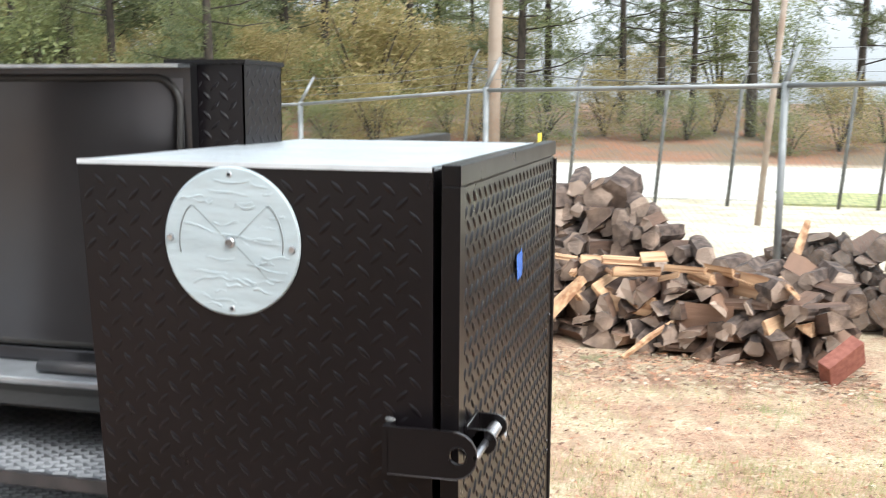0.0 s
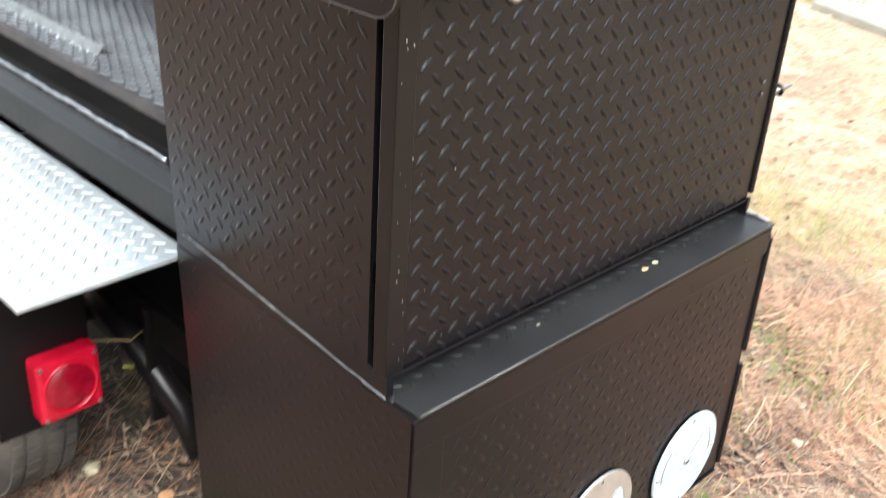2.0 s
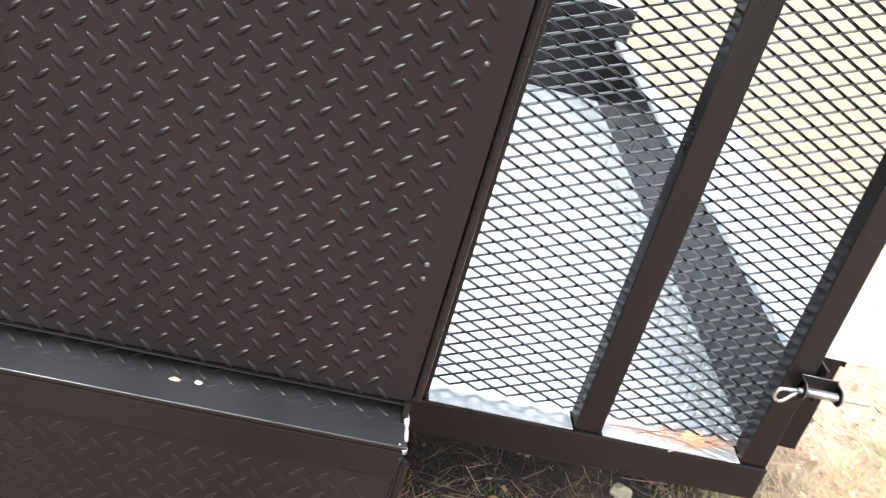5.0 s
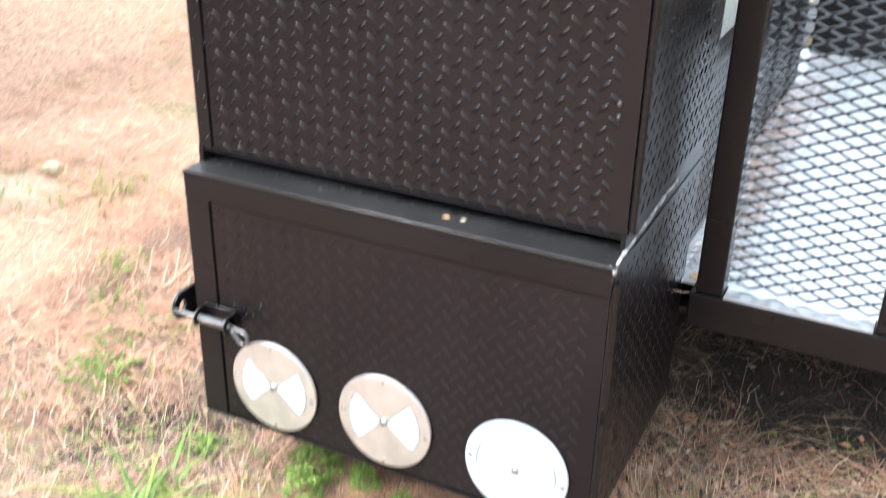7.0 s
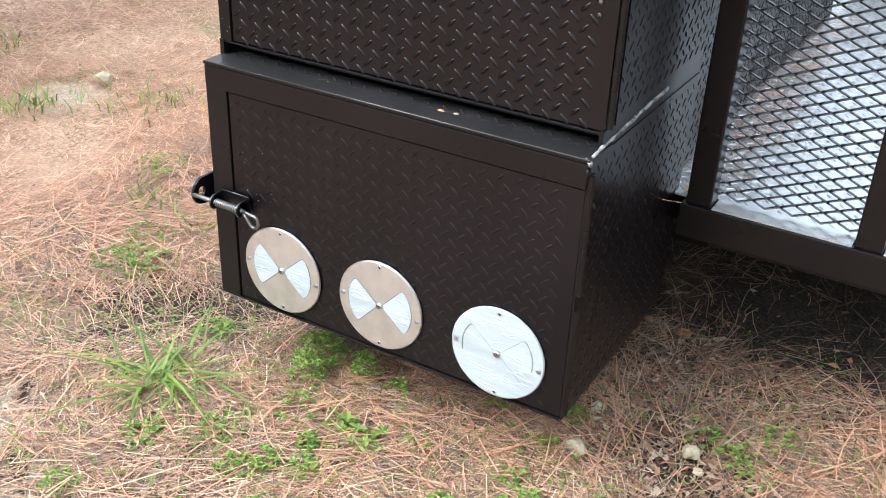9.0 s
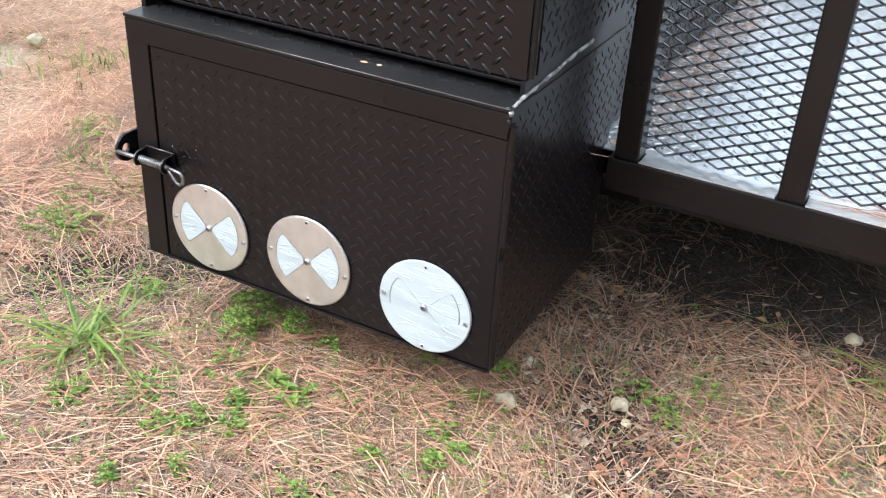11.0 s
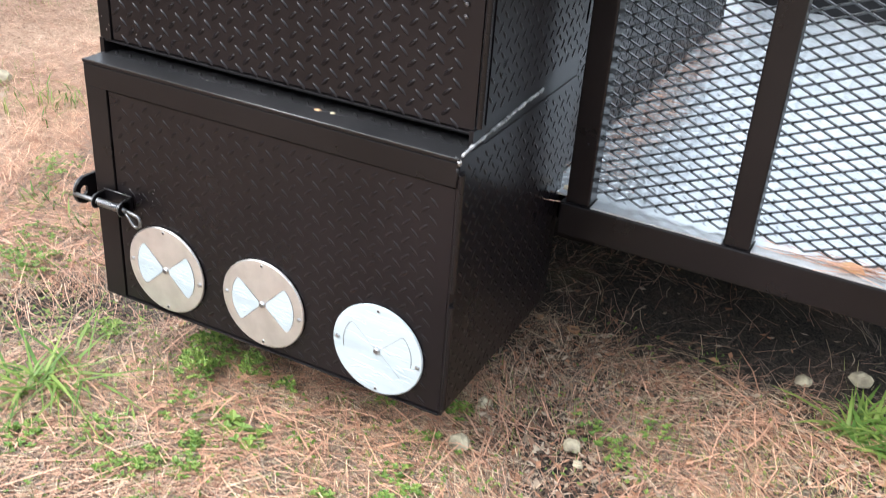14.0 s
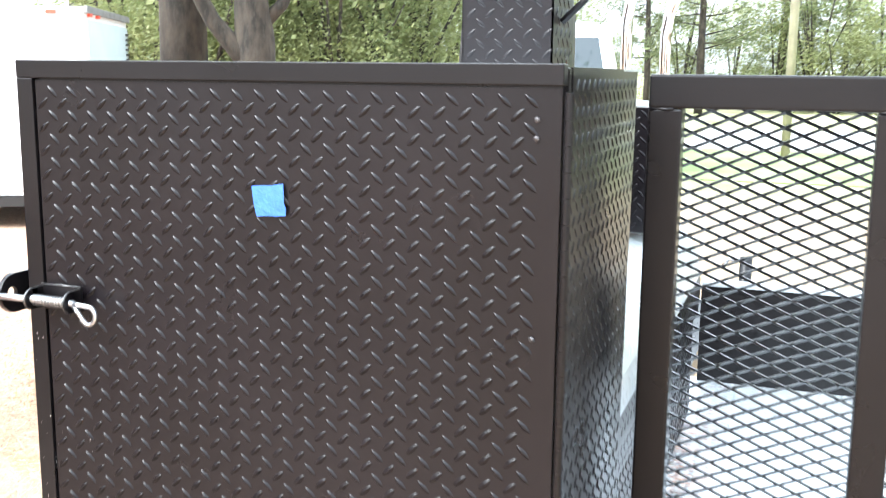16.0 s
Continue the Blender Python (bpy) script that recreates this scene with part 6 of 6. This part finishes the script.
chrome_pipes()


# ---------------------------------------------------------------- woods
def pine_parts(seed, H, R, low, nl, dense):
    q = random.Random(seed)
    lean = Vector((q.uniform(-0.4, 0.4), q.uniform(-0.4, 0.4), 0))
    pts = [lean * (k / 6) ** 2 + Vector((0, 0, H * k / 6 - (0.15 if k == 0 else 0))) for k in range(7)]
    bm = tube(pts, [R * (1.15 - 0.95 * k / 6) for k in range(7)], 10)
    V, F = [], []
    for i in range(nl):
        f = low + (1 - low) * (i + q.random()) / nl
        base = lean * f * f + Vector((0, 0, H * f))
        a = q.uniform(0, 6.28)
        ln = (1.0 - f * 0.75) * H * 0.20 * q.uniform(0.6, 1.2) + 0.5
        d = Vector((math.cos(a), math.sin(a), q.uniform(-0.15, 0.35)))
        lp = [base, base + d * ln * 0.5, base + d * ln + Vector((0, 0, ln * 0.12))]
        t = tube(lp, [R * 0.22, R * 0.14, R * 0.05], 5)
        me = bpy.data.meshes.new("tmp")
        t.to_mesh(me)
        t.free()
        bm.from_mesh(me)
        for k in range(dense):
            s = 0.25 + 0.8 * q.random()
            c = base + d * ln * s + Vector((q.gauss(0, 0.28), q.gauss(0, 0.28), q.gauss(0.05, 0.2)))
            for b_ in range(18):
                v = Vector((q.gauss(0, 1), q.gauss(0, 1), q.gauss(0.3, 0.8))).normalized()
                side = v.orthogonal().normalized() * q.uniform(0.013, 0.031)
                l = q.uniform(0.16, 0.34)
                b0 = len(V)
                V.extend([c - side * 0.4, c + side * 0.4, c + v * l + side * 0.5, c + v * l - side * 0.5])
                F.append((b0, b0 + 1, b0 + 2, b0 + 3))
    return bm, V, F


def pine(seed, H, R, low, nl, dense, label, mat=None):
    bm, V, F = pine_parts(seed, H, R, low, nl, dense)
    e = empty("pine_tree")
    tagged(e, label, "tree", group="pines round the yard")
    part("trunk", bm, M_BARK, e, smooth=True)
    part("crown", mesh_of("crown", V, F, mat or M_PINE), M_PINE, e)
    return e


def bush(seed, h, r, n, mat, label, name="understory_tree", leaf=0.10, low=0.05):
    """Several thin stems and a loose, gappy crown of small leaves."""
    q = random.Random(seed)
    e = empty(name)
    tagged(e, label, "tree", group="understory round the yard")
    bm = bmesh.new()
    tips = []
    for i in range(7):
        a = q.uniform(0, 6.28)
        tip = Vector((math.cos(a) * r * q.uniform(0.2, 0.8), math.sin(a) * r * q.uniform(0.2, 0.8), h * q.uniform(0.55, 0.95)))
        t = tube([(0, 0, -0.1), tip * 0.45 + Vector((0, 0, h * 0.08)), tip], [0.05, 0.035, 0.012], 6)
        me = bpy.data.meshes.new("tmp")
        t.to_mesh(me)
        t.free()
        bm.from_mesh(me)
        tips.append(tip)
    part("trunk", bm, M_BARK, e, smooth=True)
    V, F = [], []
    cl = []
    for i in range(64):
        a, rr_ = q.uniform(0, 6.28), r * math.sqrt(q.random())
        z = h * (low + (1 - low) * q.random())
        k = 1 - 0.5 * (z / h) ** 2
        cl.append((Vector((math.cos(a) * rr_ * k, math.sin(a) * rr_ * k, z)), q.uniform(0.2, 0.5) * r * 0.5))
    for i in range(n):
        c, s = q.choice(cl)
        p = c + Vector((q.gauss(0, s), q.gauss(0, s), q.gauss(0, s * 0.6)))
        if p.z < 0.05:
            continue
        t = Vector((q.gauss(0, 0.7), q.gauss(0, 0.7), 1)).normalized()
        u = t.orthogonal().normalized()
        u = (Matrix.Rotation(q.uniform(0, 6.28), 3, t) @ u)
        v = t.cross(u)
        l = leaf * q.uniform(0.6, 1.3)
        b = len(V)
        V.extend([p - u * l, p - v * l * 0.45, p + u * l, p + v * l * 0.45])
        F.append((b, b + 1, b + 2, b + 3))
    part("crown", mesh_of("crown", V, F, mat), mat, e)
    return e


PINES = [pine(1, 15, 0.20, 0.30, 34, 13, "tall pine with a dark straight trunk and thin crown"), pine(2, 12, 0.15, 0.16, 34, 13, "younger pine with low drooping branches"), pine(3, 18, 0.26, 0.42, 30, 13, "tall bare-trunked pine at the yard's edge")]
BUSHES = [bush(5, 4.6, 1.9, 8500, M_LEAF, "thin understory tree with yellow-green leaves", leaf=0.064), bush(6, 3.4, 2.0, 8000, M_LEAF2, "autumn-tinted understory tree with thin stems", leaf=0.064), bush(7, 2.2, 1.6, 5500, M_LEAF, "low green shrub at the wood's edge", leaf=0.054), bush(9, 4.2, 2.0, 16000, M_LEAF, "fine-leaved green understory tree at the wood's edge", leaf=0.037)]
qt = random.Random(2024)
first = {id(o): True for o in PINES + BUSHES}


def stand(ob, x, y, s=1.0):
    # the open strip across the lawn stays free of trees
    if -37 < x < -12 and abs(y - 0.4) < 1.5 + 0.16 * (-x):
        x -= 22
    m = pose(x, y, bank(y) - 0.02, 0, 0, qt.uniform(0, 360))
    if first.pop(id(ob), None):
        ob.matrix_basis = m
        ob.scale = (s, s, s)
        return ob
    c = copy_thing(ob, m)
    c.scale = (s, s, s)
    return c


# wood beyond the road
for i in range(34):
    a = radians(-52 + 92 * (i + qt.uniform(0, 0.8)) / 34)
    d = qt.uniform(33, 58)
    if a > radians(4) and i % 2:
        continue
    stand(qt.choice(PINES) if a < radians(-14) else PINES[1 if i % 4 else 0], 0.2 + d * math.sin(a), -1 + d * math.cos(a), qt.uniform(0.8, 1.15))
for i in range(40):
    a = radians(-55 + 62 * (i + qt.uniform(0, 0.9)) / 40)
    d = qt.uniform(36, 56)
    if a > radians(-16) and i % 2:
        continue
    stand(qt.choice(BUSHES[:3]), 0.2 + d * math.sin(a), -1 + d * math.cos(a), qt.uniform(0.9, 1.5))
for i in range(26):
    a = radians(-40 + 58 * (i + qt.uniform(0, 0.9)) / 26)
    d = qt.uniform(31, 36)
    stand(BUSHES[2 if i % 3 else 1], 0.2 + d * math.sin(a), -1 + d * math.cos(a), qt.uniform(0.45, 0.8))
for i in range(6):
    a = radians(4 + 26 * (i + qt.uniform(0, 0.8)) / 6)
    d = qt.uniform(42, 60)
    stand(qt.choice(BUSHES[:3]), 0.2 + d * math.sin(a), -1 + d * math.cos(a), qt.uniform(0.7, 1.0))
for i in range(46):
    a = radians(-56 + 45 * (i + qt.uniform(0, 0.9)) / 46)
    d = qt.uniform(58, 80)
    stand(BUSHES[i % 2] if i % 3 else PINES[1], 0.2 + d * math.sin(a), -1 + d * math.cos(a), qt.uniform(1.4, 2.3))
# trees past the trailer's front
for x, y, k, s in ((-10.05, -6.44, 2, 1.1), (-16, -9.5, 0, 1.0), (-15, -12, 2, 0.9)):
    stand(PINES[k], x, y, s)
for i in range(30):
    a = radians(-125 + 90 * (i + qt.uniform(0, 0.8)) / 30)
    d = qt.uniform(26, 46)
    stand(qt.choice(PINES + [PINES[1], BUSHES[0]]), d * math.sin(a), d * math.cos(a), qt.uniform(0.8, 1.2))
for i in range(30):
    a = radians(-130 + 90 * (i + qt.uniform(0, 0.8)) / 30)
    d = qt.uniform(22, 36)
    stand(BUSHES[0 if i % 3 else 2], d * math.sin(a), d * math.cos(a), qt.uniform(0.9, 1.5))
for i in range(16):
    a = radians(-127 + 17 * (i + qt.uniform(0, 0.9)) / 16)
    d = qt.uniform(17, 25)
    stand(BUSHES[3], 1.1 + d * math.sin(a), 1.1 + d * math.cos(a), qt.uniform(0.9, 1.3))


def forked_tree(x, y):
    """A dark old trunk with a heavy limb that leaves it low down."""
    e = empty("forked_tree", (x, y, 0))
    tagged(e, "dark rough-barked tree forking into a heavy limb", "tree")
    w = Vector((0.62, -0.79, 0))
    o = Vector((x, y, 0))
    t = part("trunk", tube([o + Vector((0, 0, z)) - w * k for z, k in ((-0.1, 0.0), (0.7, 0.0), (1.3, 0.02), (1.9, 0.0), (2.6, -0.05), (4.5, 0.15), (8.0, 0.3))], [0.34, 0.27, 0.235, 0.25, 0.19, 0.16, 0.08], 14), M_BARK, e, smooth=True)
    part("limb", tube([o + w * k + Vector((0, 0, z)) for k, z in ((0.0, 1.55), (0.22, 1.78), (0.50, 2.12), (0.75, 2.6), (1.2, 4.2), (1.7, 6.0))], [0.16, 0.125, 0.10, 0.09, 0.07, 0.03], 10), M_BARK, t, smooth=True)
    part("limb", tube([o - w * k + Vector((0, 0, z)) for k, z in ((0.0, 2.0), (0.35, 2.35), (0.7, 3.2), (1.2, 5.0))], [0.10, 0.08, 0.06, 0.03], 8), M_BARK, t, smooth=True)
    q = random.Random(8)
    V, F = [], []
    for i in range(2600):
        c = o + Vector((q.gauss(0, 1.6), q.gauss(0, 1.6), 5.6 + q.gauss(0, 1.3)))
        t_ = Vector((q.gauss(0, 1), q.gauss(0, 1), q.gauss(0, 1))).normalized()
        u = t_.orthogonal().normalized() * q.uniform(0.04, 0.08)
        v = t_.cross(u) * 0.55
        b = len(V)
        V.extend([c - u, c - v, c + u, c + v])
        F.append((b, b + 1, b + 2, b + 3))
    part("crown", mesh_of("crown", V, F, M_LEAF), M_LEAF, e)


forked_tree(-10.1, -5.44)
# unseen woods added behind the viewer; distance and size set what the doors reflect
for i in range(28):
    a = radians(50 + 175 * (i + qt.uniform(0, 0.8)) / 28)
    d = qt.uniform(30, 44) if i < 15 else qt.uniform(26, 38)
    stand(qt.choice(PINES + BUSHES[:3]), d * math.sin(a), d * math.cos(a), qt.uniform(0.9, 1.3) if i < 8 else qt.uniform(0.5, 0.8))

# open timber shed added unseen behind the viewer, darkening the cabinet side's reflections
shed_wall = part("shed_wall", B(-1.6, 7.5, -8.3, -8.15, 0, 2.75), material("unseen_wall_boards", (0.10, 0.075, 0.055), 0.9, color2=(0.16, 0.12, 0.09), scale=3, bump=0.3))
tagged(shed_wall, "dark weathered board wall added out of view to darken reflections", "wall", kind="structure")
shed_roof = part("shed_roof", B(-1.6, 7.5, -8.4, -3.1, 2.70, 2.78), material("unseen_roof_boards", (0.12, 0.085, 0.06), 0.85, color2=(0.08, 0.06, 0.045), scale=4, bump=0.3))
tagged(shed_roof, "low brown roof added out of view to darken reflections", "roof", kind="structure")
for k, x in enumerate((-1.45, 2.9, 7.35)):
    tagged(part("shed_post", B(x - 0.07, x + 0.07, -3.3, -3.16, 0, 2.70, bevel=0.008), M_RPOST), "square wooden post holding the added unseen roof", "post", group="shed posts")
